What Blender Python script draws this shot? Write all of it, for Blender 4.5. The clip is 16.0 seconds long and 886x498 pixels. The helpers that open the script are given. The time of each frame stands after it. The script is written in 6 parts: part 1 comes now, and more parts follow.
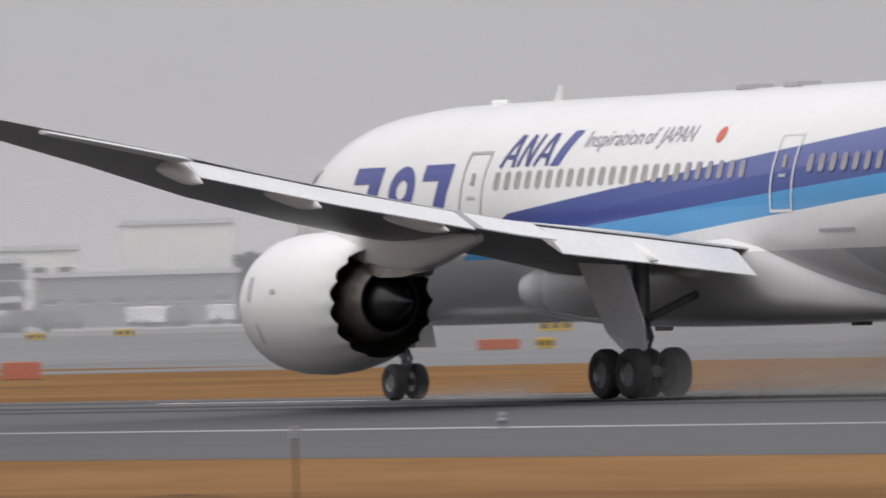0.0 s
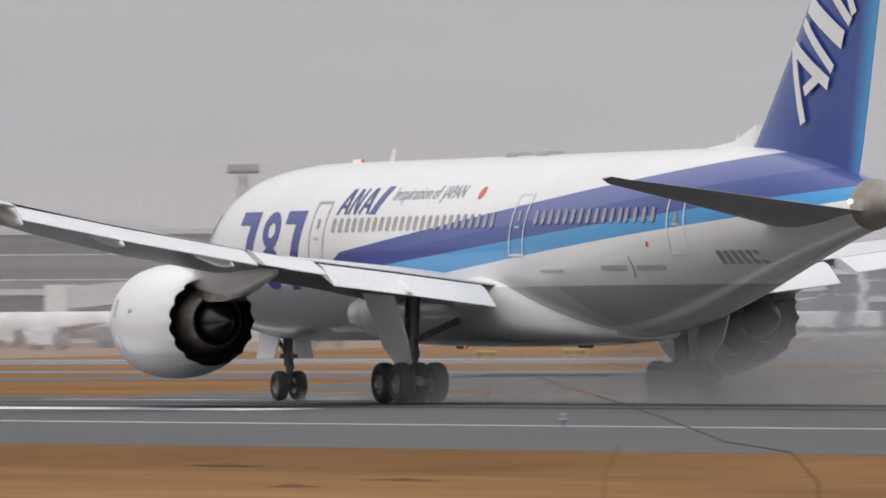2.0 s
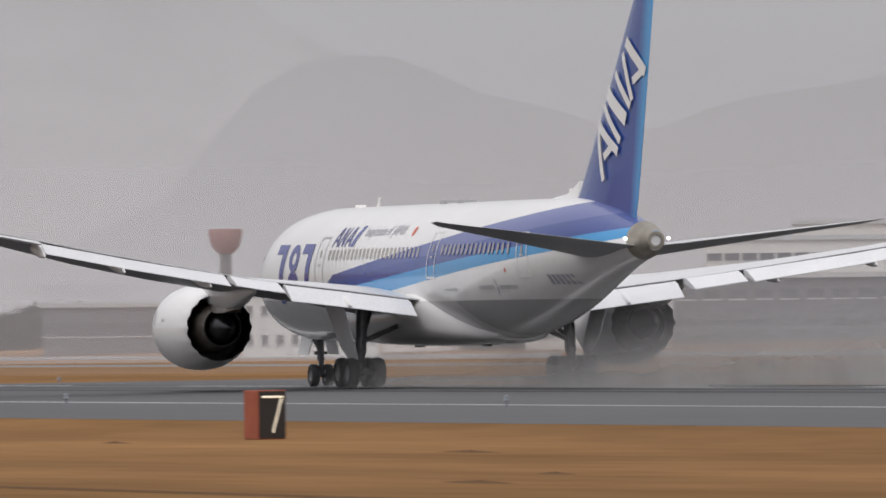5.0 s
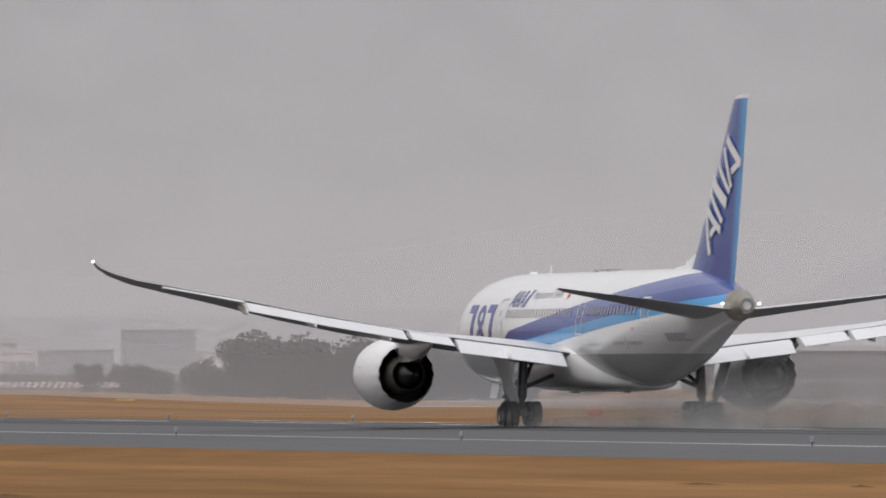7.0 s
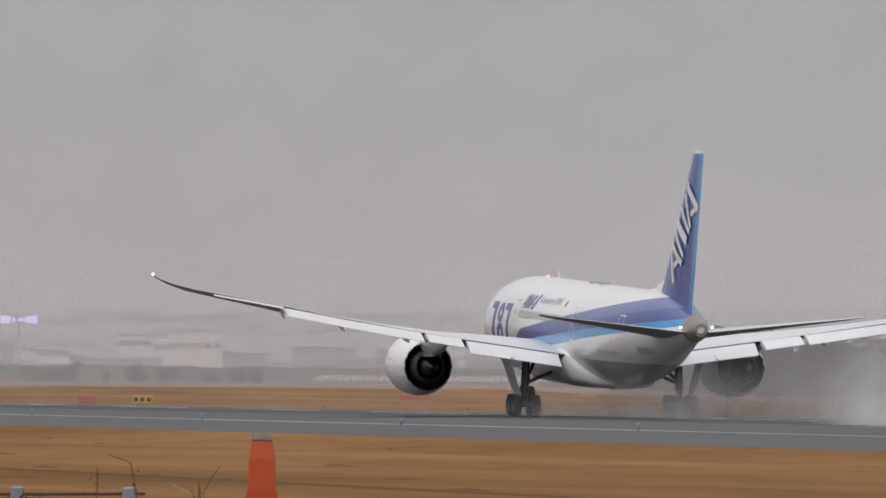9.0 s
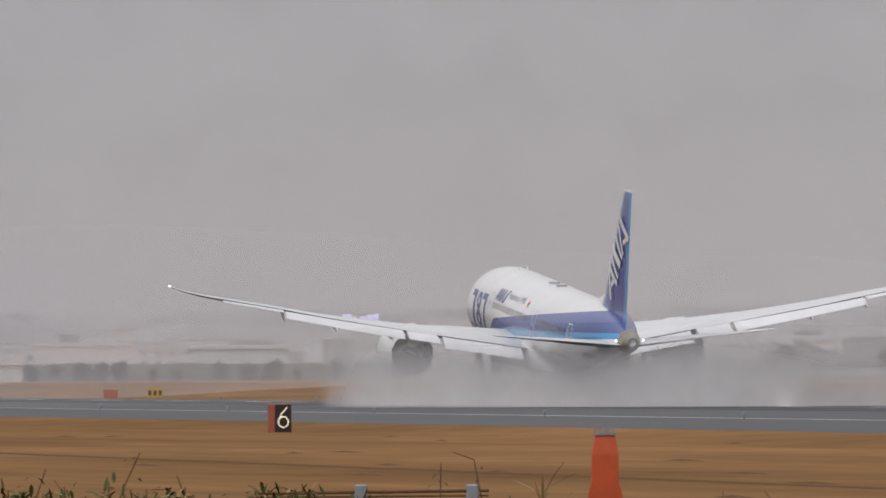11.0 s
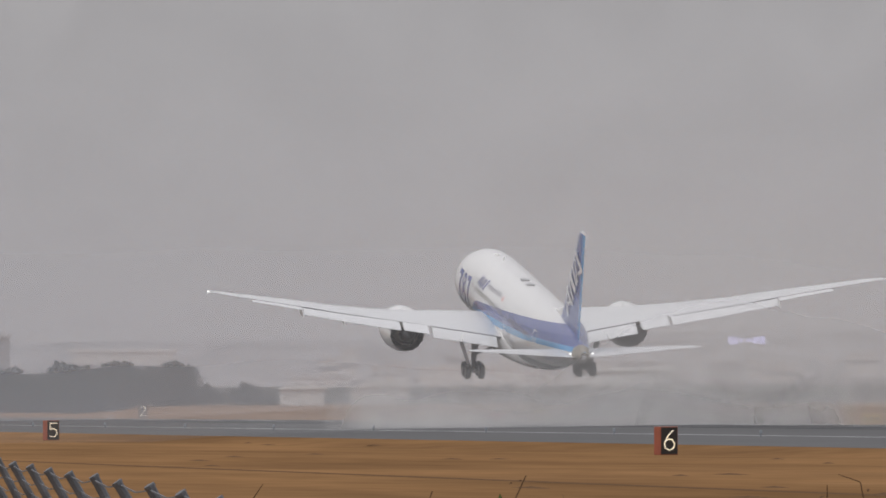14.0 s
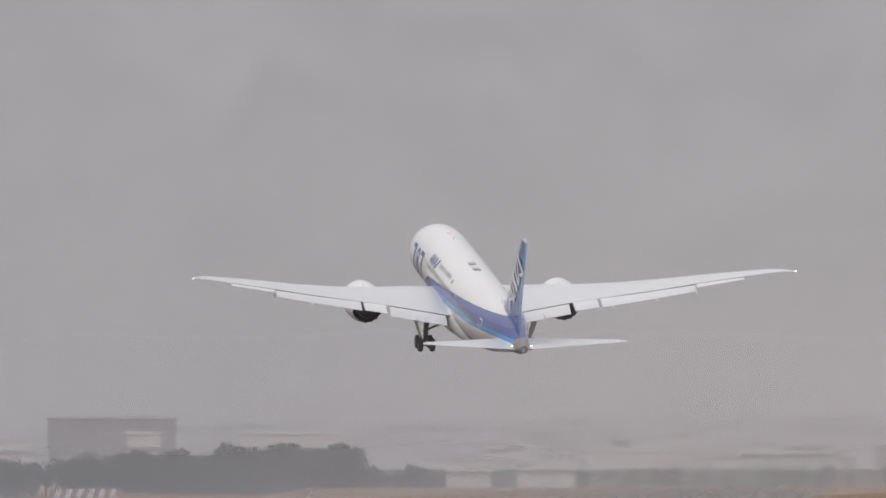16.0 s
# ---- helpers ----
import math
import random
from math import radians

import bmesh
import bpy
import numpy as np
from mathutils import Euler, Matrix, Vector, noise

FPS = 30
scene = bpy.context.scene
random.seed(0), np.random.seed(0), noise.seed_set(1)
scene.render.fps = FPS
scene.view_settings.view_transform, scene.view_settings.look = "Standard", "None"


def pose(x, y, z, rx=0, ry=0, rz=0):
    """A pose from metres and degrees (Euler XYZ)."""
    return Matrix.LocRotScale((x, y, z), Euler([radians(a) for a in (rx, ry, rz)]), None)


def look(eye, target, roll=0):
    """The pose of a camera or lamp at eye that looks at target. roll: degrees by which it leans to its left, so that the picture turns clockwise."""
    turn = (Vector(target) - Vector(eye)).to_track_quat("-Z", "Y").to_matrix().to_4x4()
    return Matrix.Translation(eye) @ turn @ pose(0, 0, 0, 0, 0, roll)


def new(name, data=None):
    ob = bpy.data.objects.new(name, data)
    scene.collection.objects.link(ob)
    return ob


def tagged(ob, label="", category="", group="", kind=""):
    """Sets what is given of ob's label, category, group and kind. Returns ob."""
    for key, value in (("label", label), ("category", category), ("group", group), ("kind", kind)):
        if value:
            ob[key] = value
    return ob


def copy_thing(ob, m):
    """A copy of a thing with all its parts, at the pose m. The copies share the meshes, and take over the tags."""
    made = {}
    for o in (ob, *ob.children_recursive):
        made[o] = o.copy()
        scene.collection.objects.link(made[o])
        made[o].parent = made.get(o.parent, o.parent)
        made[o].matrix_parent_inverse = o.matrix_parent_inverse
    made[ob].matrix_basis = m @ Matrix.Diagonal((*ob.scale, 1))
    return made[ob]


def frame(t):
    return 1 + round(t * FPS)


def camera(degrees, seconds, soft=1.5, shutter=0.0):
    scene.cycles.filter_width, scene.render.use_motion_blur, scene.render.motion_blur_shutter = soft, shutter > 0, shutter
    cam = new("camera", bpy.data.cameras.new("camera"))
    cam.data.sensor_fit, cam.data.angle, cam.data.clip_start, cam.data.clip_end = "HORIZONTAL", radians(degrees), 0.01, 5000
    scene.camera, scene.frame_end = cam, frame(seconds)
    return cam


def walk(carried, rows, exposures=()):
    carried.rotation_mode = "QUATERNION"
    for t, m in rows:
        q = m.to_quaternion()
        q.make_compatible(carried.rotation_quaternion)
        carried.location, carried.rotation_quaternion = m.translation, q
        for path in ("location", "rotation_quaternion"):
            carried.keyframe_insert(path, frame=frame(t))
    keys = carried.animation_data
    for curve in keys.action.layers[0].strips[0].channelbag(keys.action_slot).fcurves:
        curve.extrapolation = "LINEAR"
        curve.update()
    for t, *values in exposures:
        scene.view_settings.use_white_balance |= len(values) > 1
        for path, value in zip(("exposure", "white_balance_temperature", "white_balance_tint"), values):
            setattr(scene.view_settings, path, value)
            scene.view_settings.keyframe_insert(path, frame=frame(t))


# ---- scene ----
# world: x to the right of the runway's line, y along it in the take-off direction, z up
EYE = (0.0, 0.0, 2.054)
cam = camera(4.0015, 16.0, soft=1.7, shutter=0.3)


def aim(pan, tilt, roll):
    a, b = radians(pan), radians(tilt)
    way = Vector((math.sin(a) * math.cos(b), math.cos(a) * math.cos(b), math.sin(b)))
    return look(EYE, Vector(EYE) + way * 100, roll)


walk(cam, [(t, aim(*r)) for t, *r in (
    (0, 27.6502, 0.3452, -1.608),
    (0.5, 25.7709, 0.4223, -1.391),
    (1, 24.3709, 0.4377, -0.879),
    (1.5, 23.2984, 0.3897, -0.651),
    (2, 22.6302, 0.4100, -0.383),
    (2.5, 20.4244, 0.4152, -0.428),
    (3, 19.4616, 0.3747, -0.364),
    (3.5, 18.6617, 0.4316, -0.350),
    (4, 18.2273, 0.4442, -0.397),
    (4.2, 18.0342, 0.4094, -0.332),
    (6.3, 14.5482, 0.5870, -0.386),
    (6.5, 14.2385, 0.5724, 0.009),
    (7, 13.5360, 0.6247, -0.004),
    (7.5, 13.2494, 0.6619, 0.287),
    (8, 12.3787, 0.5090, -0.121),
    (8.5, 11.7664, 0.6074, 0.007),
    (8.7, 11.6850, 0.6105, 0.339),
    (10.8, 10.0087, 0.5636, -0.259),
    (11, 9.9026, 0.5737, -0.178),
    (11.5, 9.5752, 0.5525, -0.142),
    (12, 9.2774, 0.5293, -0.114),
    (12.5, 8.9588, 0.5177, -0.131),
    (13, 8.6811, 0.5798, -0.044),
    (13.5, 8.3565, 0.6546, -0.101),
    (14, 8.1589, 0.6811, -0.208),
    (14.5, 8.1408, 0.7038, -0.270),
    (15, 7.9632, 0.7742, -0.137),
    (15.5, 7.6486, 0.8961, -0.014),
    (16, 7.4055, 1.0558, -0.040),
)], exposures=((0, 0.13), (4, 0.06), (7, -0.02), (11, -0.09), (16, -0.13)))

# ---- light: a bright overcast sky ----
world = bpy.data.worlds.new("overcast")
scene.world = world
world.use_nodes = True
wt = world.node_tree
wt.nodes.clear()
w_out = wt.nodes.new("ShaderNodeOutputWorld")
w_bg = wt.nodes.new("ShaderNodeBackground")
w_sky = wt.nodes.new("ShaderNodeTexSky")
w_sky.sky_type, w_sky.sun_disc = "NISHITA", False
w_sky.sun_elevation, w_sky.sun_rotation = radians(48), radians(200)
w_co = wt.nodes.new("ShaderNodeTexCoord")
w_map = wt.nodes.new("ShaderNodeMapping")
w_map.inputs["Scale"].default_value = (5, 5, 26)
w_noise = wt.nodes.new("ShaderNodeTexNoise")
w_noise.inputs["Scale"].default_value, w_noise.inputs["Detail"].default_value = 2.2, 4
w_ramp = wt.nodes.new("ShaderNodeValToRGB")
w_ramp.color_ramp.elements[0].position, w_ramp.color_ramp.elements[0].color = 0.3, (0.395, 0.393, 0.412, 1)
w_ramp.color_ramp.elements[1].position, w_ramp.color_ramp.elements[1].color = 0.75, (0.45, 0.446, 0.466, 1)
w_sc = wt.nodes.new("ShaderNodeVectorMath")
w_sc.operation = "SCALE"
w_sc.inputs["Scale"].default_value = 0.05
w_mix = wt.nodes.new("ShaderNodeMix")
w_mix.data_type = "RGBA"
w_mix.inputs["Factor"].default_value = 0.95
wt.links.new(w_co.outputs["Generated"], w_map.inputs["Vector"])
wt.links.new(w_map.outputs["Vector"], w_noise.inputs["Vector"])
wt.links.new(w_noise.outputs["Fac"], w_ramp.inputs["Fac"])
wt.links.new(w_sky.outputs["Color"], w_sc.inputs[0])
wt.links.new(w_sc.outputs["Vector"], w_mix.inputs["A"])
wt.links.new(w_ramp.outputs["Color"], w_mix.inputs["B"])
wt.links.new(w_mix.outputs["Result"], w_bg.inputs["Color"])
wt.links.new(w_bg.outputs["Background"], w_out.inputs["Surface"])
w_bg.inputs["Strength"].default_value = 1.0
w_sep = wt.nodes.new("ShaderNodeSeparateXYZ")
w_up = wt.nodes.new("ShaderNodeMapRange")
w_up.inputs["From Min"].default_value, w_up.inputs["From Max"].default_value = 0.03, 0.8
w_up.inputs["To Min"].default_value, w_up.inputs["To Max"].default_value = 1.0, 2.3
wt.links.new(w_co.outputs["Generated"], w_sep.inputs[0])
wt.links.new(w_sep.outputs["Z"], w_up.inputs["Value"])
wt.links.new(w_up.outputs["Result"], w_bg.inputs["Strength"])

sun_data = bpy.data.lights.new("sun", "SUN")
sun_data.energy, sun_data.angle, sun_data.color = 1.15, radians(30), (1.0, 0.97, 0.93)
sun = new("sun", sun_data)
sun.matrix_world = look((0, 0, 400), (250, 170, 0))


# ---- materials ----
def material(name, colour, rough=0.6, metal=0.0, spec=0.5, vary=0.12, scale=1.0, fine=0.06, bump=0.0, stretch=(1, 1, 1), coat=0.0, emit=None, per_object=0.0):
    """A surface with large stains and fine grain over its base colour."""
    m = bpy.data.materials.new(name)
    m.use_nodes = True
    nt = m.node_tree
    b = nt.nodes["Principled BSDF"]
    b.inputs["Roughness"].default_value, b.inputs["Metallic"].default_value = rough, metal
    b.inputs["Coat Weight"].default_value = coat
    b.inputs["Specular IOR Level"].default_value = spec
    co = nt.nodes.new("ShaderNodeTexCoord")
    mp = nt.nodes.new("ShaderNodeMapping")
    mp.inputs["Scale"].default_value = stretch
    nt.links.new(co.outputs["Object"], mp.inputs["Vector"])
    value = None
    for sc, amount, detail in ((scale, vary, 3), (scale * 14, fine, 2)):
        n = nt.nodes.new("ShaderNodeTexNoise")
        n.inputs["Scale"].default_value, n.inputs["Detail"].default_value = sc, detail
        nt.links.new(mp.outputs["Vector"], n.inputs["Vector"])
        k = nt.nodes.new("ShaderNodeMapRange")
        k.inputs["From Min"].default_value, k.inputs["From Max"].default_value = 0.25, 0.75
        k.inputs["To Min"].default_value, k.inputs["To Max"].default_value = 1 - amount, 1 + amount
        nt.links.new(n.outputs["Fac"], k.inputs["Value"])
        if value:
            mu = nt.nodes.new("ShaderNodeMath")
            mu.operation = "MULTIPLY"
            nt.links.new(value, mu.inputs[0])
            nt.links.new(k.outputs["Result"], mu.inputs[1])
            value = mu.outputs[0]
        else:
            value = k.outputs["Result"]
        last = n
    if per_object:
        info = nt.nodes.new("ShaderNodeObjectInfo")
        k = nt.nodes.new("ShaderNodeMapRange")
        k.inputs["To Min"].default_value, k.inputs["To Max"].default_value = 1 - per_object, 1 + per_object
        nt.links.new(info.outputs["Random"], k.inputs["Value"])
        mu = nt.nodes.new("ShaderNodeMath")
        mu.operation = "MULTIPLY"
        nt.links.new(value, mu.inputs[0])
        nt.links.new(k.outputs["Result"], mu.inputs[1])
        value = mu.outputs[0]
    base = nt.nodes.new("ShaderNodeVectorMath")
    base.operation = "SCALE"
    base.name = "base"
    base.inputs[0].default_value = colour
    nt.links.new(value, base.inputs["Scale"])
    nt.links.new(base.outputs["Vector"], b.inputs["Base Color"])
    if bump:
        bp = nt.nodes.new("ShaderNodeBump")
        bp.inputs["Strength"].default_value, bp.inputs["Distance"].default_value = bump, 0.05
        nt.links.new(last.outputs["Fac"], bp.inputs["Height"])
        nt.links.new(bp.outputs["Normal"], b.inputs["Normal"])
    if emit:
        b.inputs["Emission Color"].default_value, b.inputs["Emission Strength"].default_value = (*emit[0], 1), emit[1]
    return m


M = {}
M["white"] = material("white_paint", (0.80, 0.79, 0.78), 0.28, vary=0.03, scale=0.3, fine=0.02, coat=0.3)
M["wing"] = material("wing_grey_paint", (0.66, 0.66, 0.67), 0.35, vary=0.06, scale=0.4, stretch=(1, 4, 1))
M["flap"] = material("flap_grey_paint", (0.72, 0.72, 0.73), 0.35, vary=0.05, scale=0.5)
# underside grey kept darker than its paint: shade is put into the colour
M["underwing"] = material("underwing_shaded_grey", (0.26, 0.26, 0.27), 0.45, vary=0.1, scale=0.5)
M["belly"] = material("belly_grey_paint", (0.36, 0.36, 0.365), 0.35, vary=0.05, scale=0.4)
M["blue"] = material("dark_blue_paint", (0.035, 0.05, 0.27), 0.25, vary=0.05, scale=0.4, coat=0.3)
M["sky"] = material("light_blue_paint", (0.03, 0.27, 0.62), 0.25, vary=0.05, scale=0.4, coat=0.3)
M["red"] = material("red_paint", (0.60, 0.12, 0.07), 0.4)
M["navy"] = material("navy_lettering", (0.05, 0.06, 0.22), 0.35)
M["greytext"] = material("grey_lettering", (0.33, 0.33, 0.38), 0.4)
M["black"] = material("near_black_metal", (0.036, 0.035, 0.036), 0.5, metal=0.4, vary=0.3, scale=3)
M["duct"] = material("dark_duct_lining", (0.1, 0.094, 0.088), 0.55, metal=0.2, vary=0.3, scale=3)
M["nozzle"] = material("heat_stained_metal", (0.26, 0.23, 0.20), 0.42, metal=0.7, vary=0.3, scale=2)
M["cone"] = material("dark_exhaust_metal", (0.07, 0.07, 0.075), 0.32, metal=0.8, vary=0.25, scale=2)
M["tan"] = material("dull_tan_metal", (0.30, 0.275, 0.23), 0.5, metal=0.3, vary=0.25, scale=1.5)
M["tyre"] = material("tyre_rubber", (0.034, 0.034, 0.036), 0.75, vary=0.25, scale=4)
M["strut"] = material("gear_steel", (0.16, 0.16, 0.165), 0.4, metal=0.5, vary=0.25, scale=4)
M["rim"] = material("wheel_rim_alloy", (0.2, 0.2, 0.205), 0.35, metal=0.7, vary=0.2, scale=5)
M["window"] = material("cabin_window_glass", (0.34, 0.315, 0.28), 0.15, vary=0.1, scale=3)
M["band"] = material("band_window_rim", (0.16, 0.17, 0.34), 0.35)
M["window_blue"] = material("band_window_glass", (0.32, 0.3, 0.32), 0.15, vary=0.1, scale=3)
M["glass"] = material("cockpit_glass", (0.02, 0.02, 0.025), 0.08)
M["line"] = material("door_outline_grey", (0.45, 0.45, 0.46), 0.4)
M["lamp_white"] = material("white_light", (0.9, 0.9, 0.9), 0.4, emit=((1, 0.98, 0.94), 3.0))
M["lamp_red"] = material("beacon_light", (0.5, 0.24, 0.18), 0.4, emit=((1, 0.22, 0.07), 5.0))
M["asphalt"] = material("wet_asphalt", (0.076, 0.075, 0.076), 0.6, spec=0.2, vary=0.16, scale=0.05, fine=0.08, stretch=(1, 0.12, 1))
M["concrete"] = material("pale_concrete", (0.25, 0.245, 0.24), 0.8, spec=0.1, vary=0.12, scale=0.02, stretch=(1, 0.3, 1))
# lighter than the asphalt: the sky's grazing reflection is put into this colour
M["taxi"] = material("sky_sheen_taxiway", (0.17, 0.168, 0.168), 0.7, spec=0.15, vary=0.14, scale=0.03, stretch=(1, 0.3, 1))
M["marking"] = material("white_marking_paint", (0.72, 0.72, 0.72), 0.5, vary=0.2, scale=0.3)
M["dim_marking"] = material("dim_marking_paint", (0.34, 0.34, 0.34), 0.55, vary=0.35, scale=0.08, stretch=(1, 0.3, 1))
M["skid"] = material("rubber_marked_asphalt", (0.045, 0.045, 0.047), 0.7, spec=0.12, vary=0.4, scale=0.05, stretch=(3, 0.05, 1))
M["steel"] = material("galvanised_steel", (0.27, 0.29, 0.32), 0.5, metal=0.3, vary=0.2, scale=6)
M["post"] = material("dark_post_steel", (0.13, 0.14, 0.155), 0.6, metal=0.2, vary=0.3, scale=6)
M["orange"] = material("orange_paint", (0.50, 0.08, 0.02), 0.5, vary=0.12, scale=3)
M["signblack"] = material("sign_black", (0.03, 0.026, 0.024), 0.45, vary=0.1)
M["signside"] = material("sign_brown_side", (0.32, 0.085, 0.045), 0.5, vary=0.15, scale=2)
M["signlight"] = material("lit_white_figure", (0.9, 0.85, 0.75), 0.5, emit=((1, 0.86, 0.62), 0.45))
M["yellow"] = material("yellow_panel", (0.52, 0.35, 0.06), 0.5)
M["dull_red"] = material("red_panel", (0.44, 0.15, 0.10), 0.5)
M["leaf"] = material("shrub_leaf", (0.07, 0.085, 0.025), 0.7, spec=0.1, vary=0.5, scale=3)
M["leaf_dry"] = material("dry_leaf", (0.26, 0.19, 0.06), 0.6, vary=0.4, scale=3)
M["stem"] = material("dry_brown_stem", (0.14, 0.085, 0.05), 0.9, spec=0.0, vary=0.3, scale=5)
M["far_tree"] = material("far_tree_foliage", (0.05, 0.056, 0.045), 0.8, vary=0.35, scale=0.15)
M["bldg_white"] = material("pale_render", (0.70, 0.68, 0.65), 0.7, vary=0.08, scale=0.05)
M["bldg_grey"] = material("grey_cladding", (0.16, 0.16, 0.17), 0.6, vary=0.1, scale=0.05, per_object=0.1)
M["bldg_dark"] = material("dark_glazed_front", (0.075, 0.075, 0.082), 0.4, vary=0.1, scale=0.08)
M["far_glass"] = material("far_window_glass", (0.10, 0.10, 0.11), 0.3, vary=0.2, scale=0.2)
M["roof"] = material("pale_metal_roof", (0.5, 0.5, 0.5), 0.5, vary=0.08, scale=0.05)


def grass_material():
    m = material("dry_grass", (0.37, 0.205, 0.072), 0.95, spec=0.0, vary=0.2, scale=0.035, fine=0.12, bump=0.3, stretch=(1, 0.25, 1))
    nt = m.node_tree
    b = nt.nodes["Principled BSDF"]
    n = nt.nodes.new("ShaderNodeTexNoise")
    n.inputs["Scale"].default_value, n.inputs["Detail"].default_value = 0.09, 5
    co = nt.nodes.new("ShaderNodeTexCoord")
    mp = nt.nodes.new("ShaderNodeMapping")
    mp.inputs["Scale"].default_value = (1, 0.16, 1)
    nt.links.new(co.outputs["Object"], mp.inputs["Vector"])
    nt.links.new(mp.outputs["Vector"], n.inputs["Vector"])
    r = nt.nodes.new("ShaderNodeValToRGB")
    r.color_ramp.elements[0].position, r.color_ramp.elements[0].color = 0.35, (0.190, 0.108, 0.053, 1)
    r.color_ramp.elements[1].position, r.color_ramp.elements[1].color = 0.62, (0.250, 0.140, 0.066, 1)
    e = r.color_ramp.elements.new(0.8)
    e.color = (0.296, 0.171, 0.084, 1)
    nt.links.new(n.outputs["Fac"], r.inputs["Fac"])
    nt.links.new(r.outputs["Color"], nt.nodes["base"].inputs[0])
    return m


M["grass"] = grass_material()


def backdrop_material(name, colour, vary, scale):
    """Hazy distance: plain black base, with haze and daylight put into a glowing colour."""
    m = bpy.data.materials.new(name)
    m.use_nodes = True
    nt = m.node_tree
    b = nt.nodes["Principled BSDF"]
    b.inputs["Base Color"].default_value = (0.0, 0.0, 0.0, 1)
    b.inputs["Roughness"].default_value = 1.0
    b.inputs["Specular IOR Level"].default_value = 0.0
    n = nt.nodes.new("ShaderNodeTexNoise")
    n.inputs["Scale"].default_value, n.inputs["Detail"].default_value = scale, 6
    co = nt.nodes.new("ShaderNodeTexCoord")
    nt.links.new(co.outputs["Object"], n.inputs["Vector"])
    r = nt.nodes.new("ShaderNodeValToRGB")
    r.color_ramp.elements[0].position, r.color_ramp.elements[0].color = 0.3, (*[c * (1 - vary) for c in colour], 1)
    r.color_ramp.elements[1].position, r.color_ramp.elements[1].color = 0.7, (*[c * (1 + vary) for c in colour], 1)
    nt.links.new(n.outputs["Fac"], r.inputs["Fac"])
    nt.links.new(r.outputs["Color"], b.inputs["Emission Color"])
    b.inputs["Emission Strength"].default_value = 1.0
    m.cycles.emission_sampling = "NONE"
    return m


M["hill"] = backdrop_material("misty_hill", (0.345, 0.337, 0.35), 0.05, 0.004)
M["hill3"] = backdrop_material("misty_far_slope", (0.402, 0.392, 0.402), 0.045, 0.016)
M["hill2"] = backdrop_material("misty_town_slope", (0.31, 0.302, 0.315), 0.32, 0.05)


# ---- mesh helpers ----
def link_mesh(name, verts, faces, mat, parent=None, label="", smooth=False):
    me = bpy.data.meshes.new(name)
    me.from_pydata(verts, [], faces)
    me.update()
    for m in (mat if isinstance(mat, (list, tuple)) else [mat]):
        me.materials.append(m)
    if smooth:
        me.polygons.foreach_set("use_smooth", [True] * len(me.polygons))
    ob = new(name, me)
    ob.parent = parent
    return tagged(ob, label)


def part(name, bm, mat, parent=None, label="", smooth=False):
    """Links a bmesh as one mesh object under a thing or a part."""
    me = bpy.data.meshes.new(name)
    bmesh.ops.recalc_face_normals(bm, faces=bm.faces)
    bm.to_mesh(me)
    bm.free()
    for m in (mat if isinstance(mat, (list, tuple)) else [mat]):
        me.materials.append(m)
    if smooth:
        me.polygons.foreach_set("use_smooth", [True] * len(me.polygons))
        me.set_sharp_from_angle(angle=radians(35))
    ob = new(name, me)
    ob.parent = parent
    return tagged(ob, label)


def share(name, ob, parent, m):
    """Another object on the same mesh."""
    o = new(name, ob.data)
    o.parent = parent
    o.matrix_basis = m
    return o


def box(bm, x0, x1, y0, y1, z0, z1, mi=0):
    vs = [bm.verts.new((x, y, z)) for x in (x0, x1) for y in (y0, y1) for z in (z0, z1)]
    for f in ((0, 1, 3, 2), (4, 6, 7, 5), (0, 4, 5, 1), (2, 3, 7, 6), (0, 2, 6, 4), (1, 5, 7, 3)):
        bm.faces.new([vs[i] for i in f]).material_index = mi
    return vs


def tube(bm, a, b, ra, rb=None, n=10, mi=0, cap=True):
    """A tapered round bar from a to b."""
    a, b = Vector(a), Vector(b)
    rb = ra if rb is None else rb
    w = (b - a).normalized()
    u = w.orthogonal().normalized()
    v = w.cross(u)
    rings = []
    for c, r in ((a, ra), (b, rb)):
        rings.append([bm.verts.new(c + (u * math.cos(k) + v * math.sin(k)) * r) for k in [2 * math.pi * i / n for i in range(n)]])
    for i in range(n):
        bm.faces.new((rings[0][i], rings[0][(i + 1) % n], rings[1][(i + 1) % n], rings[1][i])).material_index = mi
    if cap:
        bm.faces.new(rings[0][::-1]).material_index = mi
        bm.faces.new(rings[1]).material_index = mi


def revolve(bm, profile, centre, n=48, mi=None, close=False, wave=None):
    """Turns (y, r) points round the y axis through centre."""
    rings = []
    for j, (y, r) in enumerate(profile):
        ring = []
        for i in range(n):
            k = 2 * math.pi * i / n
            yy = y + (wave(i, n) if wave and j == len(profile) - 1 else 0)
            ring.append(bm.verts.new((centre[0] + r * math.cos(k), centre[1] + yy, centre[2] + r * math.sin(k))))
        rings.append(ring)
    for j in range(len(rings) - 1):
        for i in range(n):
            f = bm.faces.new((rings[j][i], rings[j][(i + 1) % n], rings[j + 1][(i + 1) % n], rings[j + 1][i]))
            f.material_index = mi(j) if mi else 0
    return rings


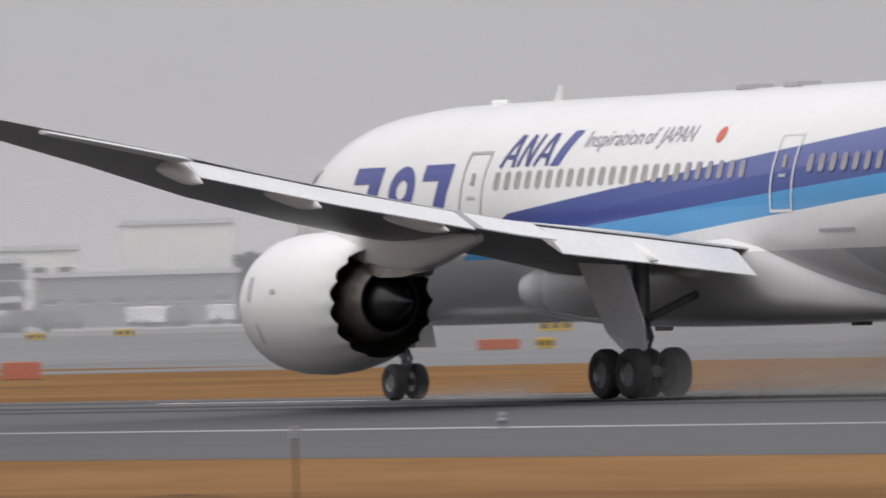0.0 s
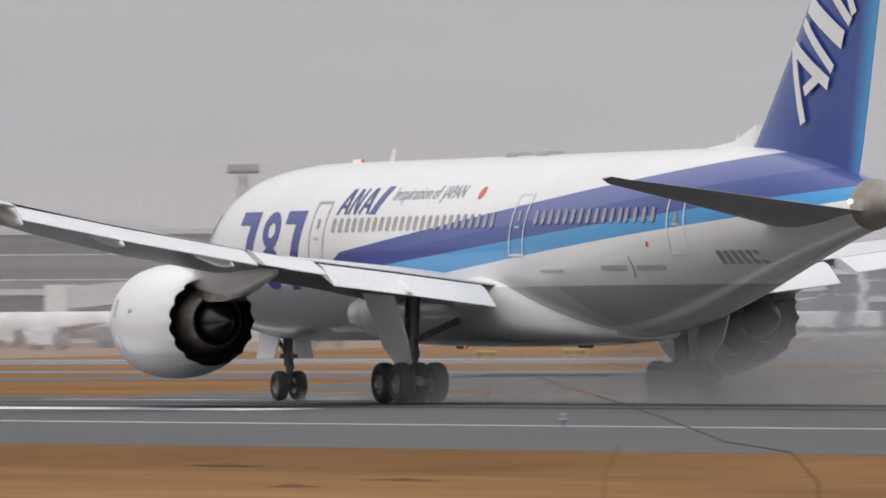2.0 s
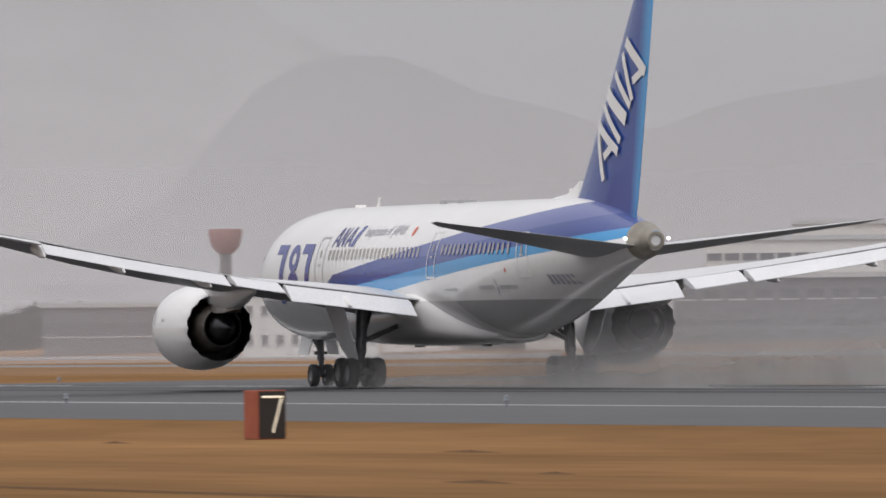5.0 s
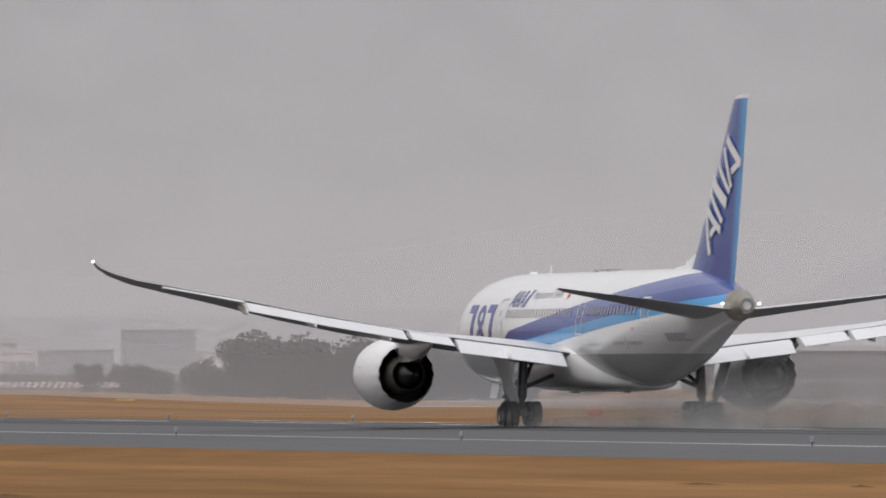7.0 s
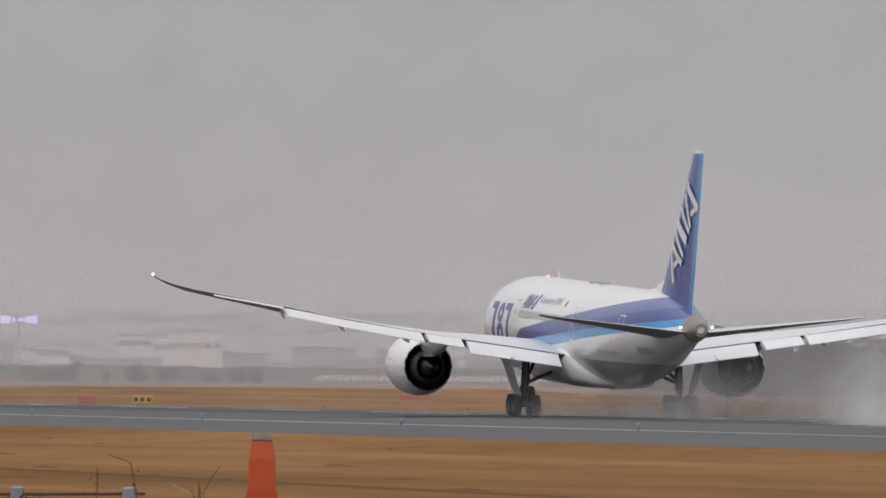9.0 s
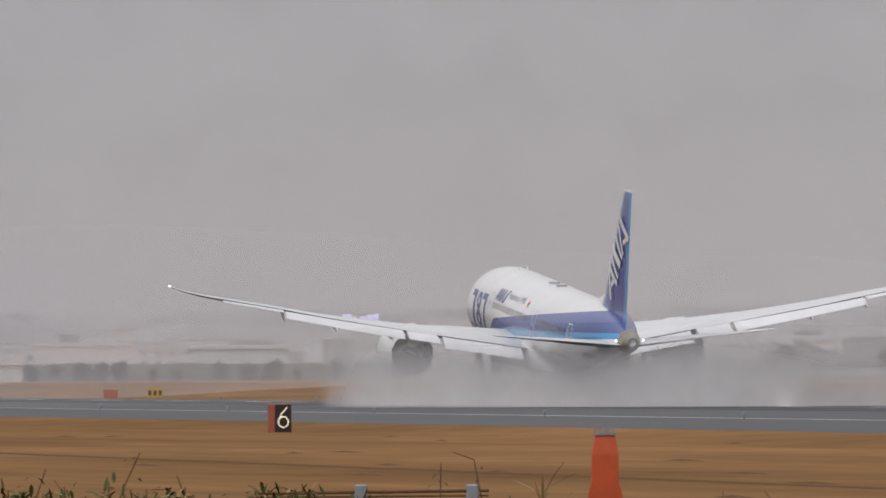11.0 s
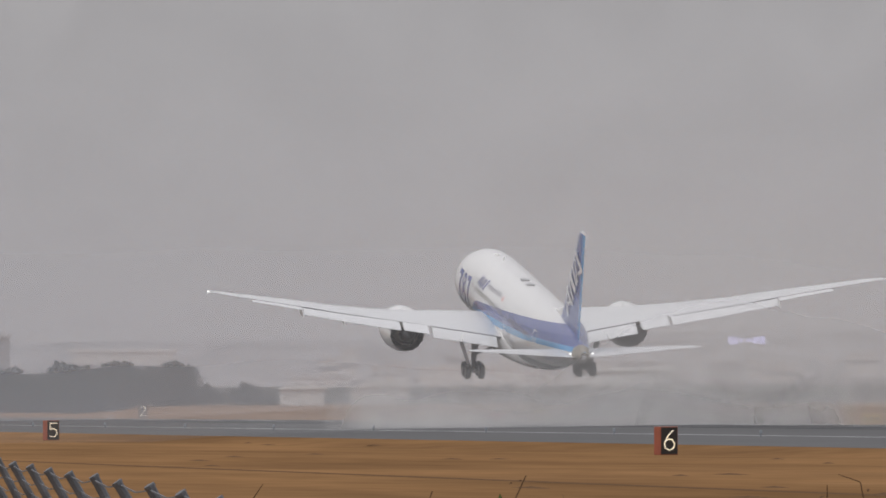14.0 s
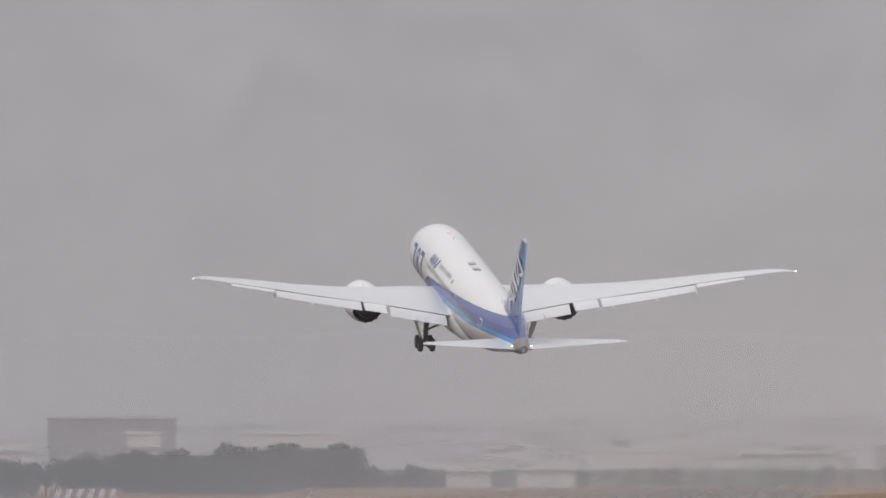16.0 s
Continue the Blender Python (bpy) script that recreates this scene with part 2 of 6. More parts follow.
def loft(bm, sections, mi=None, cap=True):
    """Skins closed rings of equal length."""
    rings = [[bm.verts.new(p) for p in s] for s in sections]
    n = len(rings[0])
    for j in range(len(rings) - 1):
        for i in range(n):
            f = bm.faces.new((rings[j][i], rings[j][(i + 1) % n], rings[j + 1][(i + 1) % n], rings[j + 1][i]))
            if mi:
                f.material_index = mi(i, j)
    if cap:
        bm.faces.new(rings[0])
        bm.faces.new(rings[-1][::-1])
    return rings


def thing(name, at, label, category, group="", kind=""):
    ob = new(name)
    ob.empty_display_size = 0.1
    ob.matrix_basis = at
    return tagged(ob, label, category, group, kind)


# ---- ground ----
RW = 163.61          # runway centreline
PROFILE = ((-1500, 1.0), (-30, 0.75), (3, 0.7), (9, -0.6), (18, -1.05), (60, -1.1), (RW - 50.5, -1.03), (RW - 45.4, -0.64), (RW - 44.9, -0.605), (RW - 30, -0.286),
           (RW, 0.0), (RW + 30, -0.25), (RW + 40, -0.4), (RW + 60, -0.3), (RW + 320, 0.0), (RW + 450, 2.5), (RW + 600, 3.1), (6000, 3.1))


def ground_z(x):
    for (a, za), (b, zb) in zip(PROFILE, PROFILE[1:]):
        if x <= b:
            return za + (zb - za) * (x - a) / (b - a)
    return 0.0


def strip(name, x0, x1, y0, y1, lift, mat, label="", parent=None, kind="structure", cuts=()):
    """A ground-hugging sheet between two lines along the runway."""
    xs = sorted({x0, x1, *[x for x, _ in PROFILE if x0 < x < x1], *cuts})
    verts, faces = [], []
    for x in xs:
        verts += [(x, y0, ground_z(x) + lift), (x, y1, ground_z(x) + lift)]
    for i in range(len(xs) - 1):
        faces.append((2 * i, 2 * i + 2, 2 * i + 3, 2 * i + 1))
    ob = link_mesh(name, verts, faces, mat, parent)
    return tagged(ob, label, kind=kind)


strip("ground", -1500, 6000, -3000, 6000, 0.0, M["grass"], "dry tan winter grass across the airfield")
strip("runway", RW - 45, RW + 38, -800, 3300, 0.004, M["asphalt"], "wet grey asphalt runway with dark rubber marks")
strip("taxiway", RW + 160, RW + 186, -800, 2500, 0.006, M["taxi"], "grey asphalt taxiway beyond the grass")
strip("far_runway", RW + 272, RW + 330, -800, 2600, 0.006, M["taxi"], "grey parallel runway in the distance")
strip("apron", RW + 420, RW + 1400, -800, 1700, 0.006, M["concrete"], "pale concrete apron before the terminal")
apron_edge = ((RW + 155, 560), (RW + 205, 760), (RW + 272, 1000), (RW + 330, 1130), (RW + 425, 1300))
tagged(link_mesh("taxi_apron", [(x, y, ground_z(x) + 0.008) for x, y1 in apron_edge for y in (-800, y1)], [(2 * k, 2 * k + 2, 2 * k + 3, 2 * k + 1) for k in range(4)], M["taxi"]), "wide grey asphalt taxi area beyond the grass", kind="structure")
strip("far_taxiway", RW + 420, RW + 470, 1700, 3300, 0.006, M["concrete"], "pale concrete taxiway in the distance")
strip("edge_marking", RW - 30.45, RW - 29.55, -800, 3000, 0.012, M["dim_marking"], "continuous white runway side stripe")
strip("edge_marking", RW + 29.55, RW + 30.45, -800, 3000, 0.012, M["dim_marking"], "continuous white runway side stripe")
for k in range(40):
    strip("centre_marking", RW - 0.45, RW + 0.45, 200 + 50 * k, 230 + 50 * k, 0.012, M["marking"], "white runway centreline dash")
strip("far_runway_marking", RW + 277.5, RW + 278.4, -800, 2600, 0.014, M["marking"], "white side stripe of the parallel runway")
strip("far_runway_marking", RW + 322.5, RW + 323.4, -800, 2600, 0.014, M["marking"], "white side stripe of the parallel runway")
for dx in (-9.4, -4.9, 4.9, 9.0):
    strip("rubber_mark", RW + dx - 1.1, RW + dx + 1.1, 100, 1300, 0.009, M["skid"], "dark rubber track along the runway")
# ---- the aircraft: origin on the ground between the main wheels, nose along +y ----
NOSE = 28.75
TOP = ((1.1, 4.3), (1.46, 4.95), (2, 5.5), (2.9, 6.27), (3.8, 6.82), (4.7, 7.27), (5.6, 7.59), (6.95, 7.87), (8.75, 8.02), (11, 8.11), (44.15, 8.11), (47.15, 8.06), (50.15, 7.75), (53.15, 7.18), (55.35, 6.78), (56.15, 6.56))
BOT = ((1.1, 4.1), (1.46, 3.6), (2, 3.2), (2.9, 2.78), (3.8, 2.5), (4.7, 2.3), (6.5, 2.1), (8.3, 2.04), (36.15, 2.04), (38.15, 2.16), (40.15, 2.42), (43.15, 2.98), (46.15, 3.65), (49.15, 4.32), (52.15, 4.95), (55.35, 5.55), (56.15, 5.75))
WID = ((1.1, 0.1), (1.46, 0.75), (2, 1.22), (2.9, 1.8), (3.8, 2.2), (4.7, 2.48), (5.6, 2.68), (6.95, 2.83), (8.75, 2.88), (36.15, 2.88), (40.15, 2.75), (43.15, 2.5), (46.15, 2.12), (49.15, 1.66), (52.15, 1.15), (55.35, 0.6), (56.15, 0.36))


def smooth_at(table, s):
    """Monotone cubic through the table."""
    if s <= table[0][0]:
        return table[0][1]
    for i in range(len(table) - 1):
        (a, va), (b, vb) = table[i], table[i + 1]
        if s <= b:
            d = (vb - va) / (b - a)
            dp = d if i == 0 else (va - table[i - 1][1]) / (a - table[i - 1][0])
            dn = d if i == len(table) - 2 else (table[i + 2][1] - vb) / (table[i + 2][0] - b)
            ma = 0 if dp * d <= 0 else 2 * dp * d / (dp + d)
            mb = 0 if dn * d <= 0 else 2 * dn * d / (dn + d)
            u = (s - a) / (b - a)
            h = b - a
            return va * (2 * u**3 - 3 * u**2 + 1) + ma * h * (u**3 - 2 * u**2 + u) + vb * (3 * u**2 - 2 * u**3) + mb * h * (u**3 - u**2)
    return table[-1][1]


def body_at(y):
    s = NOSE - y
    t, b, w = smooth_at(TOP, s), smooth_at(BOT, s), smooth_at(WID, s)
    return (t + b) / 2, (t - b) / 2, w


def skin(y, z, side=-1, out=0.0):
    """The point of the fuselage's skin at y, z, and the outward normal there."""
    zc, rh, rw = body_at(y)
    k = max(-1, min(1, (z - zc) / rh))
    x = rw * math.sqrt(max(0.0, 1 - k * k))
    n = Vector((side * x / rw**2, 0, (z - zc) / rh**2)).normalized()
    return Vector((side * x, y, z)) + n * out, n


def mask(nt, kind, a, b):
    m = nt.nodes.new("ShaderNodeMath")
    m.operation = kind
    for i, v in enumerate((a, b)):
        if isinstance(v, (int, float)):
            m.inputs[i].default_value = v
        else:
            nt.links.new(v, m.inputs[i])
    return m.outputs[0]


def livery():
    """White hull, grey belly, and two blue bands that climb to the tail."""
    m = material("fuselage_livery", (0.80, 0.79, 0.78), 0.26, vary=0.03, scale=0.25, fine=0.02, coat=0.4)
    nt = m.node_tree
    co = nt.nodes.new("ShaderNodeTexCoord")
    sp = nt.nodes.new("ShaderNodeSeparateXYZ")
    nt.links.new(co.outputs["Object"], sp.inputs[0])
    y, z = sp.outputs["Y"], sp.outputs["Z"]

    def above(z0, slope, y0):
        """1 where z lies above z0 + slope * (y0 - y)."""
        return mask(nt, "GREATER_THAN", mask(nt, "ADD", z, mask(nt, "MULTIPLY", y, slope)), z0 + slope * y0)

    def paint(colour, fac, under):
        mx = nt.nodes.new("ShaderNodeMix")
        mx.data_type = "RGBA"
        nt.links.new(fac, mx.inputs["Factor"])
        if isinstance(under, tuple):
            mx.inputs["A"].default_value = under
        else:
            nt.links.new(under, mx.inputs["A"])
        mx.inputs["B"].default_value = (*colour, 1)
        return mx.outputs["Result"]

    up, mid, low = above(5.02, 0.0915, 11.07), above(4.68, 0.066, 5.3), above(4.27, 0.0735, 2.0)
    up = mask(nt, "MAXIMUM", up, above(5.02, 0.385, 11.0))
    back = mask(nt, "LESS_THAN", y, 15.0)
    dark = mask(nt, "MULTIPLY", mask(nt, "MULTIPLY", mask(nt, "SUBTRACT", 1.0, up), mid), back)
    dark2 = mask(nt, "MULTIPLY", mask(nt, "MULTIPLY", dark, above(5.12, 0.078, 5.0)), mask(nt, "MINIMUM", 1.0, mask(nt, "MAXIMUM", 0.0, mask(nt, "MULTIPLY", mask(nt, "SUBTRACT", 7.0, y), 0.1))))
    under = mask(nt, "MULTIPLY", mask(nt, "SUBTRACT", 1.0, mid), mask(nt, "SUBTRACT", 1.0, up))
    light = mask(nt, "MULTIPLY", mask(nt, "MULTIPLY", under, low), mask(nt, "GREATER_THAN", z, 3.8))
    belly = mask(nt, "LESS_THAN", z, 3.76)
    front = mask(nt, "MULTIPLY", mask(nt, "LESS_THAN", z, 3.95), mask(nt, "GREATER_THAN", y, 9.0))
    belly = mask(nt, "MAXIMUM", belly, front)
    # the lighter wing fairing ends in a slanting edge
    fairing = mask(nt, "MULTIPLY", mask(nt, "GREATER_THAN", mask(nt, "SUBTRACT", y, mask(nt, "MULTIPLY", z, 1.858)), -13.89), mask(nt, "LESS_THAN", y, 9.0))
    belly = mask(nt, "MULTIPLY", belly, mask(nt, "SUBTRACT", 1.0, mask(nt, "MULTIPLY", fairing, 0.35)))
    c = paint((0.41, 0.41, 0.415), belly, (0.80, 0.79, 0.78, 1))
    c = paint((0.045, 0.30, 0.62), light, c)
    c = paint((0.028, 0.06, 0.27), dark, c)
    c = paint((0.085, 0.11, 0.33), dark2, c)
    nt.links.new(c, nt.nodes["base"].inputs[0])
    return m


airplane = thing("airplane", pose(0, 0, 0), "white twin-engine airliner with blue bands taking off from the runway", "airplane")


def build_fuselage():
    bm = bmesh.new()
    stations = [1.1, 1.235, 1.46, 1.73, 2, 2.45, 2.9, 3.35, 3.8, 4.25, 4.7, 5.6, 6.5, 7.4, 8.75, 10.1] + [12 + 2 * i for i in range(12)] + [35 + i for i in range(21)] + [56.15]
    n = 64
    rings = []
    for s in stations:
        zc, rh, rw = body_at(NOSE - s)
        rings.append([(rw * math.cos(k), NOSE - s, zc + rh * math.sin(k)) for k in [2 * math.pi * i / n for i in range(n)]])
    loft(bm, rings)
    body = part("fuselage", bm, livery(), airplane, "white hull with dark and light blue bands and a grey belly", smooth=True)
    # wing-to-body fairing
    bm = bmesh.new()
    secs = []
    for y, w, b, t in ((11.0, 2.6, 2.3, 3.6), (9.5, 2.9, 2.02, 3.9), (7, 3.15, 1.86, 4.1), (3, 3.3, 1.80, 4.25), (-1.0, 3.2, 1.80, 4.5), (-2.5, 2.95, 1.81, 4.3), (-4.0, 2.6, 1.84, 3.8), (-5.5, 2.15, 1.88, 3.3), (-7.0, 1.65, 1.94, 2.85), (-8.4, 1.1, 2.02, 2.5)):
        zc, rh = (t + b) / 2, (t - b) / 2
        secs.append([(math.copysign(abs(math.cos(k)) ** 0.6, math.cos(k)) * w, y, zc + math.copysign(abs(math.sin(k)) ** 0.7, math.sin(k)) * rh) for k in [2 * math.pi * i / 40 for i in range(40)]])
    loft(bm, secs)
    part("belly_fairing", bm, body.data.materials[0], airplane, "white and grey belly fairing between the wings", smooth=True)
    # tail cone outlet
    bm = bmesh.new()
    zc, rh, rw = body_at(NOSE - 55.35)
    revolve(bm, [(0.75, 0.815), (0, 0.625), (-0.6, 0.47), (-0.86, 0.36), (-0.87, 0.24), (-0.3, 0.22)], (0, NOSE - 55.35, zc), 32, mi=lambda j: 1 if j > 3 else 0)
    part("tail_cone", bm, [M["tan"], M["black"]], airplane, "dull tan metal tail cone with a dark outlet", smooth=True)
    # windows
    ring = []
    for i in range(16):
        k = 2 * math.pi * i / 16
        ring.append((math.copysign(abs(math.cos(k)) ** 0.55, math.cos(k)) * 0.14, math.copysign(abs(math.sin(k)) ** 0.55, math.sin(k)) * 0.235))
    protos = []
    for rim in ("line", "band"):
        bm = bmesh.new()
        outer = [bm.verts.new((a * 1.14, b * 1.1, 0.0)) for a, b in ring]
        inner = [bm.verts.new((a, b, 0.01)) for a, b in ring]
        for i in range(16):
            bm.faces.new((outer[i], outer[(i + 1) % 16], inner[(i + 1) % 16], inner[i])).material_index = 1
        bm.faces.new(inner)
        protos.append(part("cabin_window", bm, [M["window"] if rim == "line" else M["window_blue"], M[rim]], body))
    used = set()
    for side in (-1, 1):
        for y0, count in ((11.75, 24), (-5.6, 12), (-12.6, 4)):
            for i in range(count):
                y = y0 - 0.597 * i
                z = 5.93 + (0.0 if y > -4 else 0.06)
                p, nrm = skin(y, z, side, 0.012)
                xa = Vector((0, 0, 1)).cross(nrm).normalized()
                m = Matrix.Translation(p) @ Matrix((xa, nrm.cross(xa), nrm)).transposed().to_4x4()
                proto = protos[0 if y > 1.6 else 1]
                if proto.name in used:
                    share("cabin_window", proto, body, m)
                else:
                    proto.matrix_basis = m
                    used.add(proto.name)
    # doors: a raised outline with a small window and handle
    for side in (-1, 1):
        for y0, y1, z0, z1 in ((13.8, 12.5, 4.55, 6.75), (-3.6, -4.8, 4.75, 6.82), (-15.3, -16.4, 4.72, 6.65), (24.4, 23.3, 4.55, 6.5)):
            bm = bmesh.new()
            w = 0.075
            loops = []
            for out, inset in ((0.02, 0.0), (0.02, w)):
                pts = []
                a, b, c, d = y0 - inset, y1 + inset, z0 + inset, z1 - inset
                for i in range(10):
                    pts.append(skin(a, c + (d - c) * i / 9, side, out)[0])
                for i in range(1, 5):
                    pts.append(skin(a + (b - a) * i / 5, d, side, out)[0])
                for i in range(10):
                    pts.append(skin(b, d + (c - d) * i / 9, side, out)[0])
                for i in range(1, 5):
                    pts.append(skin(b + (a - b) * i / 5, c, side, out)[0])
                loops.append([bm.verts.new(p) for p in pts])
            n = len(loops[0])
            for i in range(n):
                bm.faces.new((loops[0][i], loops[0][(i + 1) % n], loops[1][(i + 1) % n], loops[1][i]))
            door = part("cabin_door", bm, M["line"] if y0 > 0 else M["white"], body, "closed cabin door outline")
            door["label"] = "closed cabin door outline"
            bm = bmesh.new()
            for a, c in (((y0 + y1) / 2, z1 - 0.75),):
                q = [skin(a + da, c + dc, side, 0.024)[0] for da, dc in ((-0.1, -0.16), (0.1, -0.16), (0.1, 0.16), (-0.1, 0.16))]
                bm.faces.new([bm.verts.new(p) for p in q])
            part("door_window", bm, M["window"], body, "small door window")
            bm = bmesh.new()
            q = [skin((y0 + y1) / 2 + da, z0 + 0.95 + dc, side, 0.024)[0] for da, dc in ((-0.2, -0.04), (0.2, -0.04), (0.2, 0.04), (-0.2, 0.04))]
            bm.faces.new([bm.verts.new(p) for p in q])
            part("door_handle", bm, M["line"], body, "grey door handle")
    # cockpit windows
    for side in (-1, 1):
        bm = bmesh.new()
        for s0, s1 in ((2.9, 3.9), (4.0, 5.0)):
            grid = []
            for i in range(4):
                s = s0 + (s1 - s0) * i / 3
                t = smooth_at(TOP, s)
                grid.append([bm.verts.new(skin(NOSE - s, min(5.55 + 0.05 * s + 0.62 * j / 3, t - 0.05), side, 0.015)[0]) for j in range(4)])
            for i in range(3):
                for j in range(3):
                    bm.faces.new((grid[i][j], grid[i + 1][j], grid[i + 1][j + 1], grid[i][j + 1]))
        part("cockpit_window", bm, M["glass"], body, "dark cockpit glass")
    return body


def decal(name, polys, mat, parent, y0, z0, side=-1, out=0.02, label=""):
    """Flat outlines (a along the hull towards the tail, b up), laid on the skin from y0, z0. Subdivided in b to follow the curve."""
    bm = bmesh.new()
    for poly in polys:
        bm.faces.new([bm.verts.new((a, b, 0)) for a, b in poly])
    for axis in (0, 1):
        lo = min(v.co[axis] for v in bm.verts)
        hi = max(v.co[axis] for v in bm.verts)
        steps = max(1, int((hi - lo) / 0.25))
        for i in range(1, steps):
            no = Vector((0, 0, 0))
            no[axis] = 1
            co = Vector((0, 0, 0))
            co[axis] = lo + (hi - lo) * i / steps
            bmesh.ops.bisect_plane(bm, geom=bm.verts[:] + bm.edges[:] + bm.faces[:], plane_co=co, plane_no=no)
    for v in bm.verts:
        v.co = skin(y0 - v.co.x, z0 + v.co.y, side, out)[0]
    return part(name, bm, mat, parent, label)


def stroke(points, w):
    """Quads of width w along a polyline, mitred simply."""
    out = []
    for (x0, y0), (x1, y1) in zip(points, points[1:]):
        d = math.hypot(x1 - x0, y1 - y0)
        nx, ny = -(y1 - y0) / d * w / 2, (x1 - x0) / d * w / 2
        out.append([(x0 + nx, y0 + ny), (x1 + nx, y1 + ny), (x1 - nx, y1 - ny), (x0 - nx, y0 - ny)])
    return out


def text_polys(body, size, width, shear=0.0):
    cu = bpy.data.curves.new("lettering", "FONT")
    cu.body, cu.size, cu.shear = body, size, shear
    cu.resolution_u = 3
    ob = bpy.data.objects.new("lettering", cu)
    scene.collection.objects.link(ob)
    bpy.context.view_layer.update()
    me = bpy.data.meshes.new_from_object(ob.evaluated_get(bpy.context.evaluated_depsgraph_get()))
    xs = [v.co.x for v in me.vertices]
    k = width / (max(xs) - min(xs))
    polys = [[((me.vertices[i].co.x - min(xs)) * k, me.vertices[i].co.y) for i in f.vertices] for f in me.polygons]
    bpy.data.objects.remove(ob)
    bpy.data.curves.remove(cu)
    bpy.data.meshes.remove(me)
    return polys


beacons = []


def build_markings(body):
    for word, y, w in (("Inspiration", 7.35, 3.15), ("of", 4.0, 0.55), ("JAPAN", 3.2, 1.85)):
        decal("slogan_word", text_polys(word, 0.62, w, 0.0), M["greytext"], body, y, 6.72, label="grey slogan lettering")
    # airline mark: slanted plain shapes and a bar
    shapes = []
    for a in (0.0, 1.92):
        shapes += stroke([(a, 0), (a + 0.5, 0.85)], 0.15) + stroke([(a + 0.6, 0.85), (a + 0.72, 0)], 0.19) + stroke([(a + 0.3, 0.27), (a + 0.66, 0.27)], 0.12)
    shapes += stroke([(0.98, 0), (1.2, 0.85)], 0.15) + stroke([(1.26, 0.83), (1.5, 0.02)], 0.17) + stroke([(1.56, 0), (1.78, 0.85)], 0.15)
    decal("airline_mark", shapes, M["navy"], body, 11.75, 6.28, label="navy airline mark of slanted shapes")
    decal("airline_mark", [[(0, 0), (0.5, 0), (1.05, 0.92), (0.55, 0.92)]], M["blue"], body, 8.9, 6.26, label="blue slanted bar of the airline mark")
    # large type figures as plain navy shapes
    def seven(a):
        return [[(a, 1.0), (a + 1.66, 1.0), (a + 1.66, 0.56), (a, 0.56)], [(a + 1.0, 0.56), (a + 1.66, 0.56), (a + 1.08, -1.65), (a + 0.42, -1.65)]]
    decal("type_figure", seven(0.0), M["blue"], body, 20.3, 5.45, label="large navy figure on the white hull")
    ring = []
    for r0, cy, ry in ((0.76, 0.36, 0.64), (0.9, -0.92, 0.73)):
        for i in range(16):
            k0, k1 = 2 * math.pi * i / 16, 2 * math.pi * (i + 1) / 16
            ring.append([(r0 * math.cos(k0), cy + ry * math.sin(k0)), (r0 * math.cos(k1), cy + ry * math.sin(k1)), (r0 * 0.42 * math.cos(k1), cy + ry * 0.42 * math.sin(k1)), (r0 * 0.42 * math.cos(k0), cy + ry * 0.42 * math.sin(k0))])
    decal("type_figure", ring, M["blue"], body, 17.3, 5.45, label="large navy figure on the white hull")
    decal("type_figure", seven(0.0), M["blue"], body, 16.15, 5.45, label="large navy figure on the white hull")
    for y, z, r in ((-0.15, 6.86, 0.3), (-14.0, 5.05, 0.13)):
        decal("red_disc", [[(0.7 * r * math.cos(2 * math.pi * i / 20), 0.7 * r * math.sin(2 * math.pi * i / 20)) for i in range(20)]], M["red"], body, y, z, label="red disc on a white flag")
    # registration and small writing as plain bars
    for i in range(6):
        decal("registration_bar", [[(0, 0), (0.26, 0), (0.26, 0.42), (0, 0.42)]], M["greytext"], body, -17.75 - 0.37 * i, 4.4, label="dark registration bar")
    decal("small_writing", stroke([(0, 0.1), (1.7, 0.1)], 0.16) + stroke([(2.3, 0.1), (4.0, 0.1)], 0.16), M["line"], body, -10.7, 4.22, label="faint grey writing")
    decal("small_writing", stroke([(1.95, -0.22), (2.1, 0.1), (1.95, 0.45)], 0.08), M["greytext"], body, -10.7, 4.22, label="dark curved mark")
    decal("small_writing", stroke([(0, 0.0), (1.9, 0.0)], 0.09), M["line"], body, -6.0, 4.25, label="faint grey writing")
    # antennas and vents on the crown and the belly
    for y, h in ((13.3, 0.42), (-15.4, 0.4), (-16.6, 0.4)):
        bm = bmesh.new()
        box(bm, -0.03, 0.03, y - 0.18, y + 0.18, 8.05, 8.1 + h)
        for v in bm.verts:
            if v.co.z > 8.3:
                v.co.y = y - 0.2 + (v.co.y - y) * 0.35
        part("blade_antenna", bm, M["white"], body, "white blade antenna")
    for y in (-3.2, -6.6):
        bm = bmesh.new()
        box(bm, -0.12, 0.12, y - 0.35, y + 0.35, 1.75 if y > -5 else 1.9, 2.3)
        part("belly_vent", bm, M["black"], body, "dark drain mast under the belly")
    for y in (2.2, -0.4):
        bm = bmesh.new()
        box(bm, -0.35, 0.35, y - 0.5, y + 0.5, 8.05, 8.22)
        bmesh.ops.bevel(bm, geom=bm.edges[:], offset=0.05, segments=2, affect="EDGES")
        part("crown_fairing", bm, M["line"], body, "low grey antenna fairing")
    # flashing beacons: a lamp on the crown and one under the belly, each in an added hood that turns to time the flash
    for y, z in ((16.4, 8.1), (7.4, 1.86)):
        bm = bmesh.new()
        ring = [(0.12 * math.cos(k), 0.12 * math.sin(k)) for k in [2 * math.pi * i / 14 for i in range(14)]]
        tube(bm, (0, 0.13, 0), (0, -0.33, 0), 0.12, n=14, cap=False)
        bm.faces.new([bm.verts.new((a, 0.13, b)) for a, b in ring])
